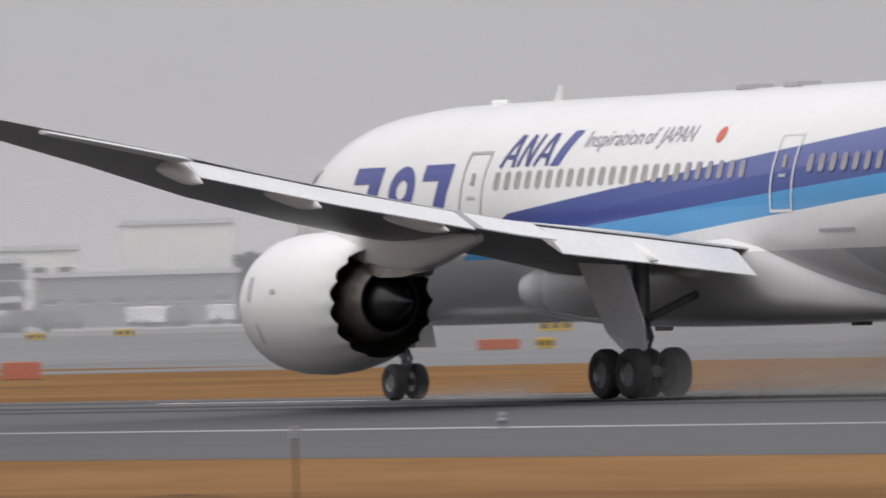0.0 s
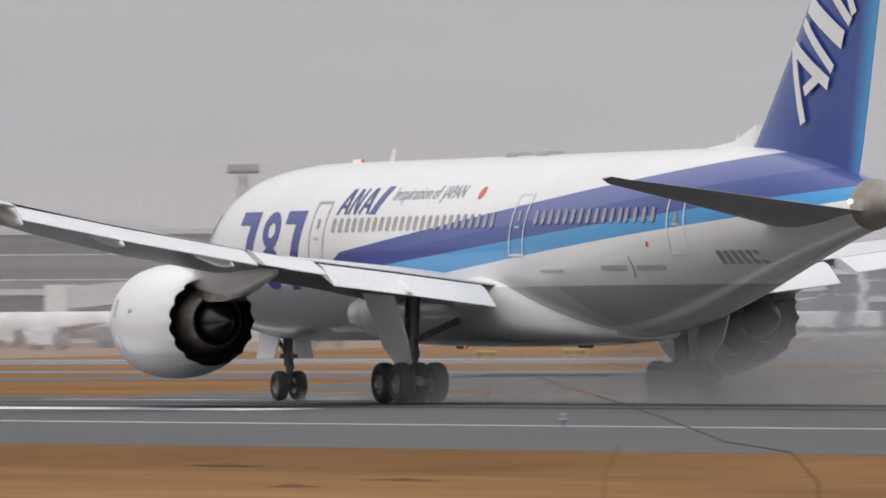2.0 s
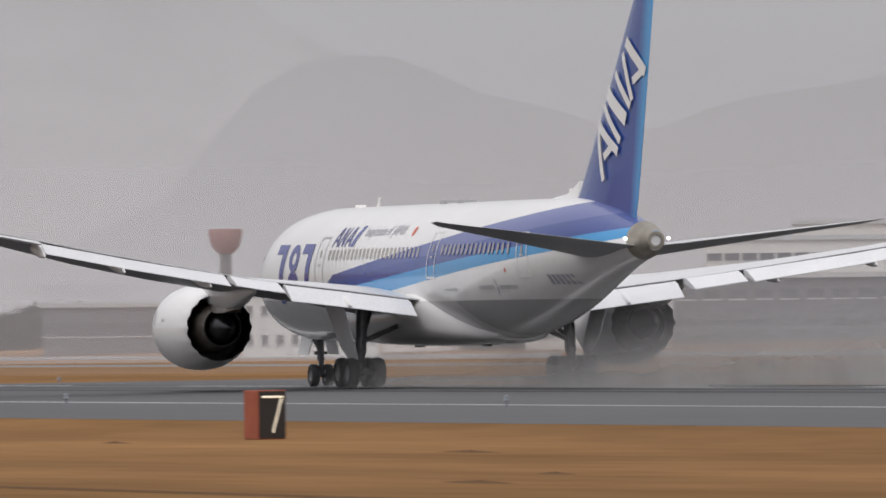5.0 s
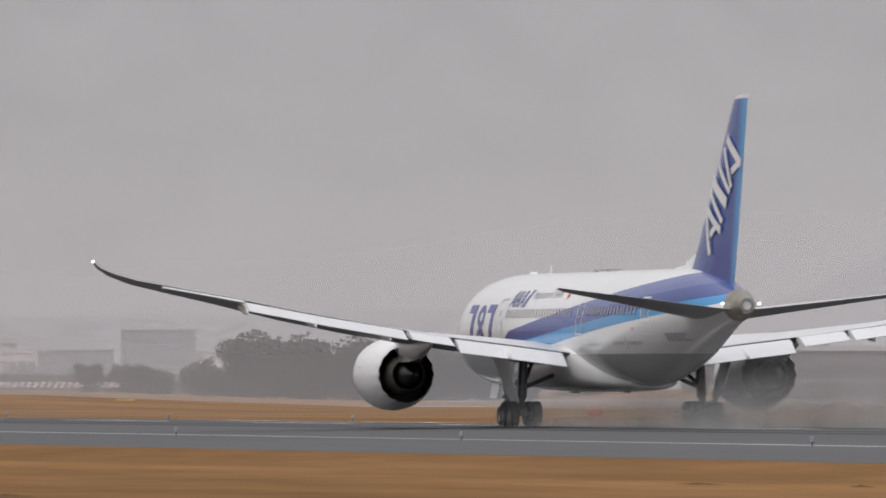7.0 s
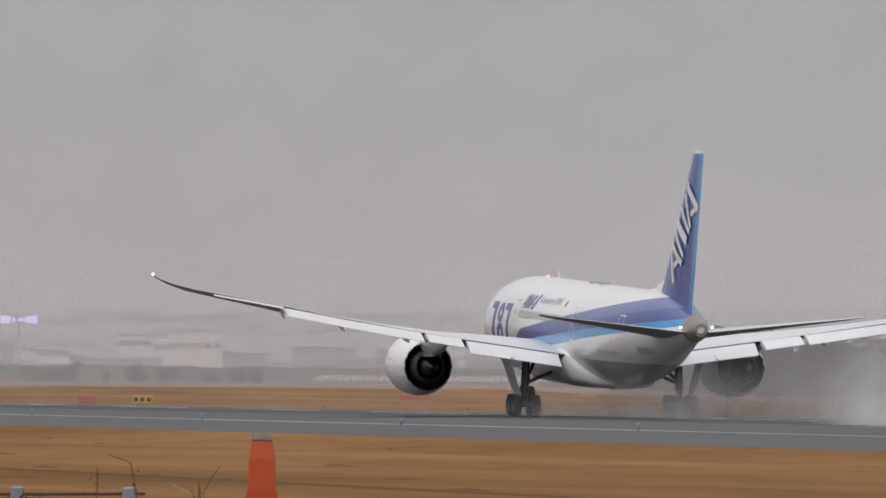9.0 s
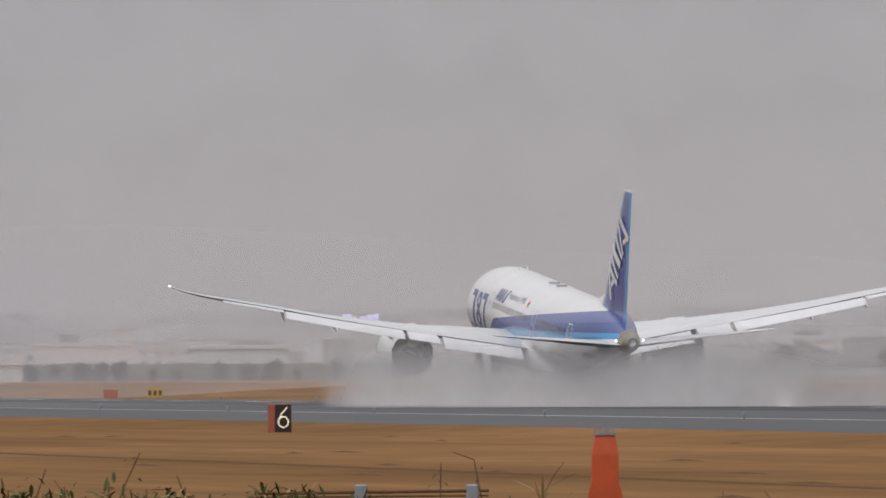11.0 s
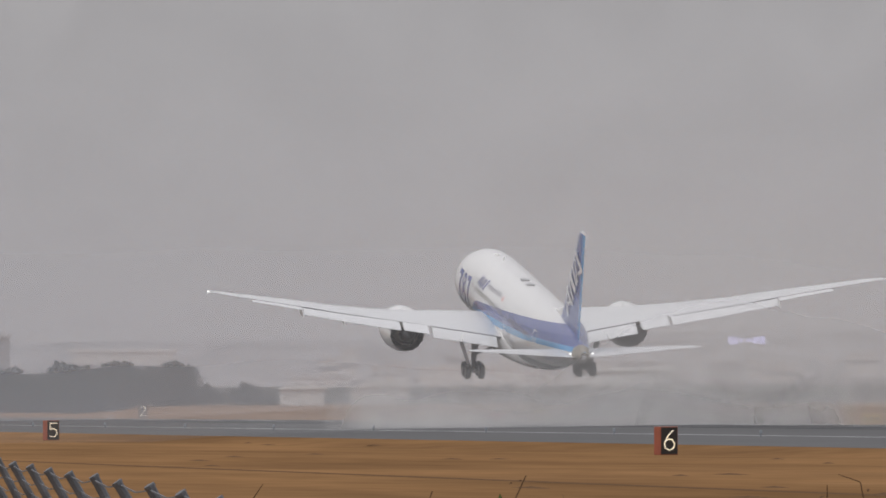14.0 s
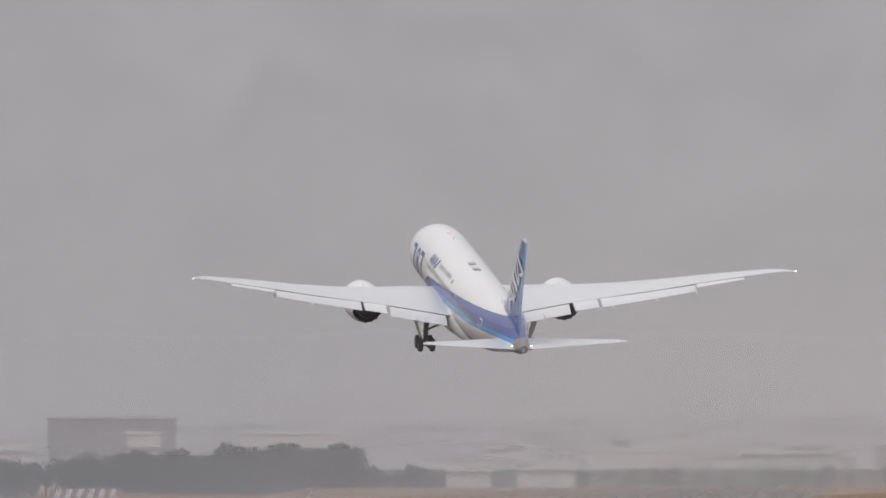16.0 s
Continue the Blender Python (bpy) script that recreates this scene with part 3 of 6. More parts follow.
        bm.faces.new([bm.verts.new((a * 0.97, 0.06, b * 0.97)) for a, b in ring]).material_index = 1
        beacon = part("beacon", bm, [M["white"], M["lamp_red"]], airplane, "orange beacon with an added turning hood that times its flash")
        beacon.matrix_basis = pose(0, y, z)
        beacons.append(beacon)
    for x in (-0.95, 0.95):
        bm = bmesh.new()
        bmesh.ops.create_uvsphere(bm, u_segments=10, v_segments=6, radius=0.075, matrix=Matrix.Translation((x, -26.2, 6.25)))
        part("tail_light", bm, M["lamp_white"], body, "lit white tail light")


# wing sections: span, leading edge y, trailing edge y, height of the trailing edge, thickness ratio, twist in degrees
WING = ((2.0, 10.6, -2.2, 3.72, 0.115, 0.6), (2.9, 9.9, -2.2, 3.85, 0.115, 0.6), (6.0, 8.0, -2.2, 4.25, 0.105, 0.4), (9.9, 5.7, -2.2, 4.72, 0.10, -0.8), (14.0, 3.1, -3.45, 5.34, 0.10, -2.2), (18.0, 0.6, -4.7, 5.97, 0.10, -2.8),
        (22.0, -1.95, -5.95, 6.7, 0.098, -3.0), (25.0, -3.85, -6.85, 7.18, 0.095, -3.0), (27.0, -5.2, -7.5, 7.5, 0.09, -2.6), (28.4, -6.8, -8.5, 7.82, 0.085, -1.5), (29.4, -8.8, -9.75, 8.12, 0.08, 0.0), (30.06, -10.85, -11.3, 8.4, 0.08, 0.0))
WING_FOIL = ((0.0, -0.06), (0.012, 0.1), (0.05, 0.22), (0.12, 0.31), (0.25, 0.38), (0.4, 0.38), (0.6, 0.3), (0.8, 0.16), (1.0, 0.02),
             (1.0, -0.02), (0.8, -0.14), (0.6, -0.36), (0.4, -0.5), (0.25, -0.5), (0.12, -0.4), (0.05, -0.29), (0.012, -0.18))
FOIL = ((0.0, 0.0), (0.012, 0.18), (0.05, 0.34), (0.12, 0.47), (0.25, 0.56), (0.4, 0.56), (0.6, 0.42), (0.8, 0.2), (1.0, 0.02),
        (1.0, -0.02), (0.8, -0.13), (0.6, -0.32), (0.4, -0.44), (0.25, -0.44), (0.12, -0.36), (0.05, -0.25), (0.012, -0.14))


def wing_at(x):
    for a, b in zip(WING, WING[1:]):
        if x <= b[0]:
            k = (x - a[0]) / (b[0] - a[0])
            return [p + (q - p) * k for p, q in zip(a, b)]
    return list(WING[-1])


def foil_ring(side, x, le, te, z, tc, twist, root):
    c, droop = le - te, math.tan(radians(twist))
    return [(side * x - root[0], le - u * c - root[1], z + v * tc * c + (1 - u) * c * droop - root[2]) for u, v in WING_FOIL]


def build_wing(side):
    root = Vector((side * 2.0, 0, 3.5))
    bm = bmesh.new()
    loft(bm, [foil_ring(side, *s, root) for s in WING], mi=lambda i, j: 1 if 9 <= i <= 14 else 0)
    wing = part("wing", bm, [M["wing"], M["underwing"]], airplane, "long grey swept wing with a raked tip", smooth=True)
    wing.matrix_basis = Matrix.Translation(root)
    # lowered flaps and ailerons
    for x0, x1, drop, back in ((3.3, 9.0, 0.66, -0.35), (9.4, 11.7, 0.36, 0.0), (12.0, 20.9, 0.42, 0.05), (21.1, 25.6, 0.03, 0.0)):
        bm = bmesh.new()
        secs = []
        for x in (x0, (x0 + x1) / 2, x1):
            _, le, te, z, tc, _ = wing_at(x)
            c = min(2.0, 0.24 * (le - te))
            y, zz = te + 0.08 * c, z - 0.13
            cosd = math.sqrt(max(0.1, 1 - (drop / (c + back)) ** 2))
            lower = [(0, 0.0), (0.06, 0.075), (0.3, 0.11), (0.65, 0.06), (1, 0.008), (1, -0.012), (0.5, -0.05), (0.1, -0.06)]
            sl = drop / (c + back)
            secs.append([(side * x - root[0], y - (c + back) * (u * cosd + v * sl) - root[1], zz - (c + back) * (u * sl - v * cosd) - root[2]) for u, v in lower])
        loft(bm, secs)
        part("flap", bm, M["flap"], wing, "pale grey lowered flap", smooth=True)
    # flap track fairings
    for x, length in ((6.4, 3.6), (13.0, 3.6), (17.2, 3.2), (21.0, 2.6)):
        _, le, te, z, tc, _ = wing_at(x)
        bm = bmesh.new()
        secs = []
        for u, r in ((0, 0.03), (0.12, 0.13), (0.35, 0.24), (0.6, 0.25), (0.8, 0.17), (0.94, 0.07), (1.0, 0.015)):
            yy = te + 0.52 * length - u * length
            zz = z - 0.3 - 0.12 * u - 0.5 * max(0, u - 0.4)
            secs.append([(side * x - root[0] + r * 0.62 * math.cos(k), yy - root[1], zz + r * (1.25 if math.sin(k) > 0 else 1.0) * math.sin(k) - root[2]) for k in [2 * math.pi * i / 14 for i in range(14)]])
        loft(bm, secs)
        part("flap_fairing", bm, M["white"], wing, "white flap track fairing", smooth=True)
    # spoiler edge: a black strip put in for the shade of the slot between the wing and the flap
    for x0, x1 in ((3.4, 8.9), (12.1, 20.8)):
        bm = bmesh.new()
        secs = []
        for x in (x0, (x0 + x1) / 2, x1):
            _, le, te, z, tc, _ = wing_at(x)
            secs.append([(side * x - root[0], te + a - root[1], z + b - root[2]) for a, b in ((0.3, -0.05), (-0.02, -0.03), (-0.02, -0.11), (0.3, -0.14))])
        loft(bm, secs)
        part("flap_slot_shade", bm, M["black"], wing, "black strip standing in for the shaded slot ahead of the flap")
    # winglet light
    bm = bmesh.new()
    bmesh.ops.create_uvsphere(bm, u_segments=8, v_segments=6, radius=0.07, matrix=Matrix.Translation(Vector((side * 30.05, -11.1, 8.42)) - root))
    part("tip_light", bm, M["lamp_white"], wing, "lit white wing tip light")
    # engine: nacelle with scalloped edge, nozzle, cone, pylon
    ex, ey, ez = side * 9.85, 5.15, 2.72
    c = Vector((ex, ey, ez)) - root
    n = 96

    def scallop(i, m):
        return 0.0 + 0.30 * abs(math.sin(math.pi * 16 * i / m)) - 0.22
    bm = bmesh.new()
    revolve(bm, [(4.3, 1.38), (4.75, 1.45), (4.95, 1.56), (4.9, 1.68), (4.5, 1.8), (3.8, 1.88), (2.8, 1.90), (1.8, 1.84), (0.9, 1.70), (0.35, 1.575), (0.0, 1.48)], c, n, wave=scallop, mi=lambda j: 1 if j < 3 else 0)
    nac = part("nacelle", bm, [M["white"], M["rim"]], wing, "white engine nacelle with a scalloped rear edge", smooth=True)
    bm = bmesh.new()
    revolve(bm, [(0.0, 1.465), (0.35, 1.55), (1.2, 1.58), (2.0, 1.56)], c, n, wave=None)
    for v in bm.verts:
        if abs(v.co.y - c.y) < 1e-4:
            i = round((math.atan2(v.co.z - c.z, v.co.x - c.x) % (2 * math.pi)) / (2 * math.pi) * n)
            v.co.y += scallop(i, n) + 0.02
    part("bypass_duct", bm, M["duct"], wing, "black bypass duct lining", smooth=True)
    bm = bmesh.new()
    revolve(bm, [(2.0, 1.57), (2.0, 1.15), (0.6, 1.12), (-0.1, 1.0), (-0.55, 0.86), (-0.55, 0.8), (0.2, 0.76)], c, 48, mi=lambda j: 1 if j in (0, 4, 5) else 0)
    part("core_nozzle", bm, [M["nozzle"], M["black"]], wing, "heat-stained core nozzle", smooth=True)
    bm = bmesh.new()
    rings = revolve(bm, [(0.2, 0.72), (-0.4, 0.66), (-0.9, 0.48), (-1.35, 0.27), (-1.7, 0.1), (-1.78, 0.02)], c, 40)
    bm.faces.new(rings[-1])
    part("exhaust_cone", bm, M["cone"], wing, "dark pointed exhaust cone", smooth=True)
    bm = bmesh.new()
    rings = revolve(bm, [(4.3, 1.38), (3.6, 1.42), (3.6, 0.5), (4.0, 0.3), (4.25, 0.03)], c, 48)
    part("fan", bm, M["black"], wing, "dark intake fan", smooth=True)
    # pylon
    bm = bmesh.new()
    secs = []
    for y, w, z0, z1 in ((8.6, 0.1, 4.35, 4.5), (7.2, 0.34, 4.1, 4.75), (5.6, 0.46, 3.7, 4.9), (4.2, 0.48, 3.5, 4.8), (2.8, 0.42, 3.42, 4.6), (1.2, 0.3, 3.75, 4.5), (-0.6, 0.1, 4.2, 4.4)):
        zc, rh = (z0 + z1) / 2, (z1 - z0) / 2
        secs.append([(ex - root[0] + math.copysign(abs(math.cos(k)) ** 0.6, math.cos(k)) * w, y - root[1], zc + math.copysign(abs(math.sin(k)) ** 0.6, math.sin(k)) * rh - root[2]) for k in [2 * math.pi * i / 20 for i in range(20)]])
    loft(bm, secs)
    part("pylon", bm, M["white"], wing, "white engine pylon", smooth=True)
    bm = bmesh.new()
    secs = []
    for y, w, z0, z1 in ((5.0, 0.5, 3.5, 3.75), (4.0, 0.55, 3.35, 3.6), (3.0, 0.42, 3.36, 3.6), (2.2, 0.1, 3.5, 3.62)):
        secs.append([(ex - root[0] + a * w, y - root[1], z - root[2]) for a, z in ((-1, z0), (1, z0), (0.8, z1), (-0.8, z1))])
    loft(bm, secs)
    part("heat_shield", bm, M["nozzle"], wing, "bare metal heat shield under the pylon", smooth=True)
    # nacelle marks
    for k, yy, a, b in ((2.9, 4.0, 0.1, 0.32), (2.95, 2.6, 0.13, 0.06), (3.55, 3.6, 0.04, 0.3)):
        bm = bmesh.new()
        rr = 1.905 if yy < 3.8 else 1.88
        for j in range(3):
            k0, k1 = k + (j - 1.5) * b / 1.9 / 1.5, k + (j - 0.5) * b / 1.9 / 1.5
            bm.faces.new([bm.verts.new((c.x + (1 if side < 0 else -1) * (rr + 0.01) * math.cos(q), c.y + yy + s, c.z + (rr + 0.01) * math.sin(math.pi - q) * (1))) for q, s in ((k0, -a), (k1, -a), (k1, a), (k0, a))])
        part("nacelle_marking", bm, M["line"], wing, "small grey marking")
    return wing


def build_fin():
    def ring(z, le, te, t):
        c = le - te
        return [(v * t * c, le - u * c, z) for u, v in FOIL]
    m = material("fin_livery", (0.04, 0.05, 0.27), 0.26, vary=0.04, scale=0.4, coat=0.4)
    nt = m.node_tree
    co = nt.nodes.new("ShaderNodeTexCoord")
    sp = nt.nodes.new("ShaderNodeSeparateXYZ")
    nt.links.new(co.outputs["Object"], sp.inputs[0])
    # the rear edge runs from (-25.3, 7.5) to (-27.4, 16.6): light blue along it, white nose edge
    u = mask(nt, "ADD", sp.outputs["Y"], mask(nt, "MULTIPLY", sp.outputs["Z"], 0.23))
    f = nt.nodes.new("ShaderNodeMapRange")
    f.inputs["From Min"].default_value, f.inputs["From Max"].default_value = -22.35, -23.3
    f.clamp = True
    nt.links.new(u, f.inputs["Value"])
    mx = nt.nodes.new("ShaderNodeMix")
    mx.data_type = "RGBA"
    nt.links.new(f.outputs["Result"], mx.inputs["Factor"])
    mx.inputs["A"].default_value, mx.inputs["B"].default_value = (0.022, 0.066, 0.29, 1), (0.04, 0.30, 0.64, 1)
    lead = mask(nt, "GREATER_THAN", mask(nt, "ADD", sp.outputs["Y"], mask(nt, "MULTIPLY", sp.outputs["Z"], 0.94)), -9.55)
    top = mask(nt, "GREATER_THAN", sp.outputs["Z"], 16.55)
    edge = mask(nt, "MAXIMUM", lead, top)
    mx2 = nt.nodes.new("ShaderNodeMix")
    mx2.data_type = "RGBA"
    nt.links.new(edge, mx2.inputs["Factor"])
    nt.links.new(mx.outputs["Result"], mx2.inputs["A"])
    mx2.inputs["B"].default_value = (0.75, 0.75, 0.76, 1)
    nt.links.new(mx2.outputs["Result"], nt.nodes["base"].inputs[0])
    bm = bmesh.new()
    loft(bm, [ring(7.0, -15.6, -24.7, 0.09), ring(7.9, -16.7, -25.05, 0.092), ring(9.0, -17.85, -25.4, 0.092), ring(13.0, -21.7, -26.55, 0.09), ring(16.3, -24.7, -27.45, 0.085), ring(16.62, -25.2, -27.55, 0.07), ring(16.75, -25.9, -27.6, 0.04)])
    fin = part("tail_fin", bm, m, airplane, "tall blue tail fin with slanted white shapes", smooth=True)
    bm = bmesh.new()
    loft(bm, [[(a * 0.22, y, z) for a, z in ((-1, 8.0), (1, 8.0), (0.4, 8.1 + h), (-0.4, 8.1 + h))] for y, h in ((-13.2, 0.0), (-15.4, 0.18), (-17.2, 0.7))])
    part("fin_fillet", bm, M["white"], airplane, "white fillet before the fin", smooth=True)
    # the white airline mark: slanted plain strokes climbing the fin
    marks = (((-20.55, 11.2), (-21.4, 8.75), 0.36), ((-20.55, 11.2), (-23.1, 9.95), 0.42), ((-21.5, 9.75), (-22.7, 10.3), 0.34), ((-21.35, 11.95), (-23.4, 10.4), 0.34), ((-21.75, 12.5), (-24.1, 11.3), 0.62),
             ((-22.9, 13.3), (-24.6, 11.85), 0.34), ((-24.3, 14.6), (-26.35, 13.25), 0.5), ((-23.9, 14.1), (-24.85, 12.1), 0.34), ((-24.95, 12.9), (-26.0, 13.3), 0.34))
    for side in (-1, 1):
        for p, q, w in marks:
            bm = bmesh.new()
            n = 5
            for k in range(n):
                a = [p[0] + (q[0] - p[0]) * k / n, p[1] + (q[1] - p[1]) * k / n]
                b = [p[0] + (q[0] - p[0]) * (k + 1) / n, p[1] + (q[1] - p[1]) * (k + 1) / n]
                bm.faces.new([bm.verts.new((0, y, z)) for y, z in stroke([a, b], w)[0]])
            bmesh.ops.remove_doubles(bm, verts=bm.verts[:], dist=0.002)
            for v in bm.verts:
                k = (v.co.z - 9.0) / 7.3
                le, te = -17.85 - 6.85 * k, -25.4 - 2.05 * k
                u = max(0.0, (le - v.co.y) / (le - te))
                prof = np.interp(u, [f[0] for f in FOIL[:9]], [f[1] for f in FOIL[:9]])
                v.co.x = side * (prof * 0.092 * (le - te) + 0.03)
            part("fin_mark", bm, M["white"], fin, "white stroke of the airline mark")
    return fin


def build_stabilizer(side):
    bm = bmesh.new()
    secs = []
    for x, le, te, z, tc in ((0.5, -20.1, -26.4, 5.95, 0.1), (1.5, -20.9, -26.6, 6.05, 0.1), (5.5, -23.9, -27.4, 6.5, 0.095), (9.3, -26.6, -28.1, 6.92, 0.09), (9.9, -27.5, -28.3, 7.0, 0.06)):
        c = le - te
        secs.append([(side * x, le - u * c, z + v * tc * c - 0.055 * (1 - u) * c) for u, v in WING_FOIL])
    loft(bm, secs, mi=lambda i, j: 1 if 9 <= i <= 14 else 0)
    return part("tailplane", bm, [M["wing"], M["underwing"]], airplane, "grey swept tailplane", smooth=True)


def wheel_mesh(bm, r, w):
    rings = revolve(bm, [(-w * 0.30, 0.02), (-w * 0.30, r * 0.42), (-w * 0.42, r * 0.52), (-w * 0.5, r * 0.75), (-w * 0.44, r * 0.92), (-w * 0.25, r), (w * 0.25, r), (w * 0.44, r * 0.92), (w * 0.5, r * 0.75), (w * 0.42, r * 0.52), (w * 0.30, r * 0.42), (w * 0.30, 0.02)],
                    (0, 0, 0), 28, mi=lambda j: 1 if j in (0, 1, 9, 10) else 0)
    bm.faces.new(rings[0]).material_index = 1
    bm.faces.new(rings[-1]).material_index = 1
    for v in bm.verts:
        v.co = Vector((v.co.y, v.co.x, v.co.z))


def build_gear():
    for side in (-1, 1):
        bm = bmesh.new()
        x = side * 4.9
        tube(bm, (x, 0, 0.75), (x - side * 0.1, 0.05, 2.2), 0.17, n=12)
        tube(bm, (x - side * 0.06, 0.03, 1.5), (x - side * 0.15, 0.1, 3.6), 0.25, n=12)
        tube(bm, (x, -0.9, 0.7), (x, 0.9, 0.7), 0.16, n=10)
        tube(bm, (x, 0.75, 0.7), (x, 0.55, 1.6), 0.07, n=8)
        for yy in (-0.74, 0.74):
            tube(bm, (x - 0.75, yy, 0.66), (x + 0.75, yy, 0.66), 0.11, n=10)
        tube(bm, (x - side * 0.1, 0.0, 2.0), (side * 2.2, -0.1, 3.1), 0.11, n=8)
        tube(bm, (x - side * 0.1, 0.0, 2.1), (x - side * 1.2, 2.2, 3.5), 0.11, n=8)
        tube(bm, (x - side * 0.05, -0.25, 1.1), (x - side * 0.08, -0.55, 1.6), 0.06, n=8)
        tube(bm, (x - side * 0.08, -0.55, 1.6), (x - side * 0.1, -0.2, 2.1), 0.06, n=8)
        gear = part("main_gear", bm, M["strut"], airplane, "dark steel main landing gear strut", smooth=True)
        for dx in (-0.6, 0.6):
            for yy in (-0.74, 0.74):
                bm = bmesh.new()
                wheel_mesh(bm, 0.66, 0.5)
                w = part("wheel", bm, [M["tyre"], M["rim"]], gear, "black tyre on a grey rim", smooth=True)
                w.matrix_basis = pose(x + dx, yy, 0.66)
        # leg door, hanging outboard, and inner bay door
        bm = bmesh.new()
        o = x + side * 0.45
        vs = [(o + side * 0.05, -0.5, 1.0), (o, -1.15, 1.3), (o + side * 0.3, -1.6, 2.0), (o + side * 0.75, -1.5, 3.5), (o + side * 0.85, 0.9, 3.6), (o + side * 0.25, 0.5, 1.75)]
        lo = [bm.verts.new(v) for v in vs]
        hi = [bm.verts.new((a - side * 0.06, b, c)) for a, b, c in vs]
        bm.faces.new(lo)
        bm.faces.new(hi[::-1])
        for i in range(len(lo)):
            bm.faces.new((lo[i], lo[(i + 1) % 6], hi[(i + 1) % 6], hi[i]))
        part("gear_door", bm, M["flap"], gear, "pale grey gear leg door")
    bm = bmesh.new()
    y = 22.78
    tube(bm, (0, y, 0.55), (0, y, 1.5), 0.11, n=12)
    tube(bm, (0, y, 1.2), (0, y + 0.1, 2.6), 0.17, n=12)
    tube(bm, (-0.42, y, 0.51), (0.42, y, 0.51), 0.09, n=10)
    tube(bm, (0, y, 1.5), (0, y + 1.5, 2.4), 0.08, n=8)
    tube(bm, (0, y - 0.12, 0.8), (0, y - 0.4, 1.15), 0.05, n=8)
    tube(bm, (0, y - 0.4, 1.15), (0, y - 0.12, 1.5), 0.05, n=8)
    box(bm, -0.3, 0.3, y - 0.08, y + 0.08, 1.45, 1.6)
    gear = part("nose_gear", bm, M["strut"], airplane, "steel nose landing gear strut", smooth=True)
    for dx in (-0.34, 0.34):
        bm = bmesh.new()
        wheel_mesh(bm, 0.51, 0.38)
        w = part("wheel", bm, [M["tyre"], M["rim"]], gear, "black tyre on a grey rim", smooth=True)
        w.matrix_basis = pose(dx, y, 0.51)
    for side in (-1, 1):
        bm = bmesh.new()
        vs = [(side * 0.75, y + 1.1, 1.45), (side * 0.75, y - 0.5, 1.45), (side * 0.55, y - 0.6, 2.3), (side * 0.55, y + 1.3, 2.3)]
        lo = [bm.verts.new(v) for v in vs]
        hi = [bm.verts.new((a - side * 0.05, b, c)) for a, b, c in vs]
        bm.faces.new(lo)
        bm.faces.new(hi[::-1])
        for i in range(4):
            bm.faces.new((lo[i], lo[(i + 1) % 4], hi[(i + 1) % 4], hi[i]))
        part("gear_door", bm, M["white"], gear, "white nose gear door")


fuselage = build_fuselage()
build_markings(fuselage)
wings = [build_wing(-1), build_wing(1)]
build_fin()
for s in (-1, 1):
    build_stabilizer(s)
build_gear()

# ---- airfield furniture ----
def spot(bearing, dist, z=None):
    """A place by its bearing from the runway's direction and its distance from the eye."""
    x, y = dist * math.sin(radians(bearing)), dist * math.cos(radians(bearing))
    return Vector((x, y, ground_z(x) if z is None else z))


def facing(bearing, dist, z=None, turn=0.0):
    """A pose there whose local x runs to the right as seen from the eye and local y away from it."""
    return Matrix.Translation(spot(bearing, dist, z)) @ pose(0, 0, 0, 0, 0, -bearing + turn)


def seg_digit(digit):
    return {"7": [[(-0.28, 0.42), (0.28, 0.42), (0.02, -0.42)]],
            "6": [[(0.16, 0.42), (-0.08, 0.18), (-0.24, -0.14), (-0.2, -0.32), (0.0, -0.42), (0.2, -0.32), (0.24, -0.12), (0.12, 0.04), (-0.06, 0.05), (-0.22, -0.06)]],
            "5": [[(0.24, 0.42), (-0.2, 0.42), (-0.22, 0.06), (0.02, 0.1), (0.22, -0.02), (0.24, -0.24), (0.06, -0.42), (-0.22, -0.36)]],
            "2": [[(-0.24, 0.24), (-0.1, 0.42), (0.14, 0.42), (0.24, 0.24), (0.16, 0.04), (-0.24, -0.42), (0.26, -0.42)]]}[digit]


def distance_sign(digit, m, height, label):
    sign = thing("distance_sign", m, label, "sign", "runway distance signs")
    w = height * 0.66
    bm = bmesh.new()
    box(bm, -w / 2, w / 2, 0.0, height * 0.5, 0.06, height)
    bmesh.ops.bevel(bm, geom=bm.edges[:], offset=0.02, segments=1, affect="EDGES")
    for f in bm.faces:
        f.material_index = 1
    part("case", bm, [M["signblack"], M["signside"]], sign, "rust-brown sign case")
    bm = bmesh.new()
    box(bm, -w / 2 + 0.03, w / 2 - 0.03, -0.012, 0.004, 0.1, height - 0.04)
    part("panel", bm, M["signblack"], sign, "black sign face")
    k = height / 1.25
    bm = bmesh.new()
    for line in seg_digit(digit):
        for (a, b), (c, d) in zip(line, line[1:]):
            n = max(1, round(math.hypot(c - a, d - b) * k / 0.085))
            for i in range(n + 1):
                u = i / n
                bmesh.ops.create_icosphere(bm, subdivisions=1, radius=0.036 * k, matrix=Matrix.Translation(((a + (c - a) * u) * k, -0.03, height * 0.53 + (b + (d - b) * u) * k)))
    part("figure", bm, M["signlight"], sign, "figure %s of lit lamps" % digit)
    for sx in (-w / 2 + 0.1, w / 2 - 0.1):
        bm = bmesh.new()
        tube(bm, (sx, 0.2, -0.15), (sx, 0.2, 0.1), 0.05, n=8)
        part("leg", bm, M["steel"], sign)
    return sign


SX, S7 = 111.56, 385.69
for k, d in enumerate("765"):
    distance_sign(d, pose(SX, S7 + 304.8 * k, -1.09, 0, 0, 18), 1.62, "brown-cased runway sign with a lit figure %s in the grass" % d)
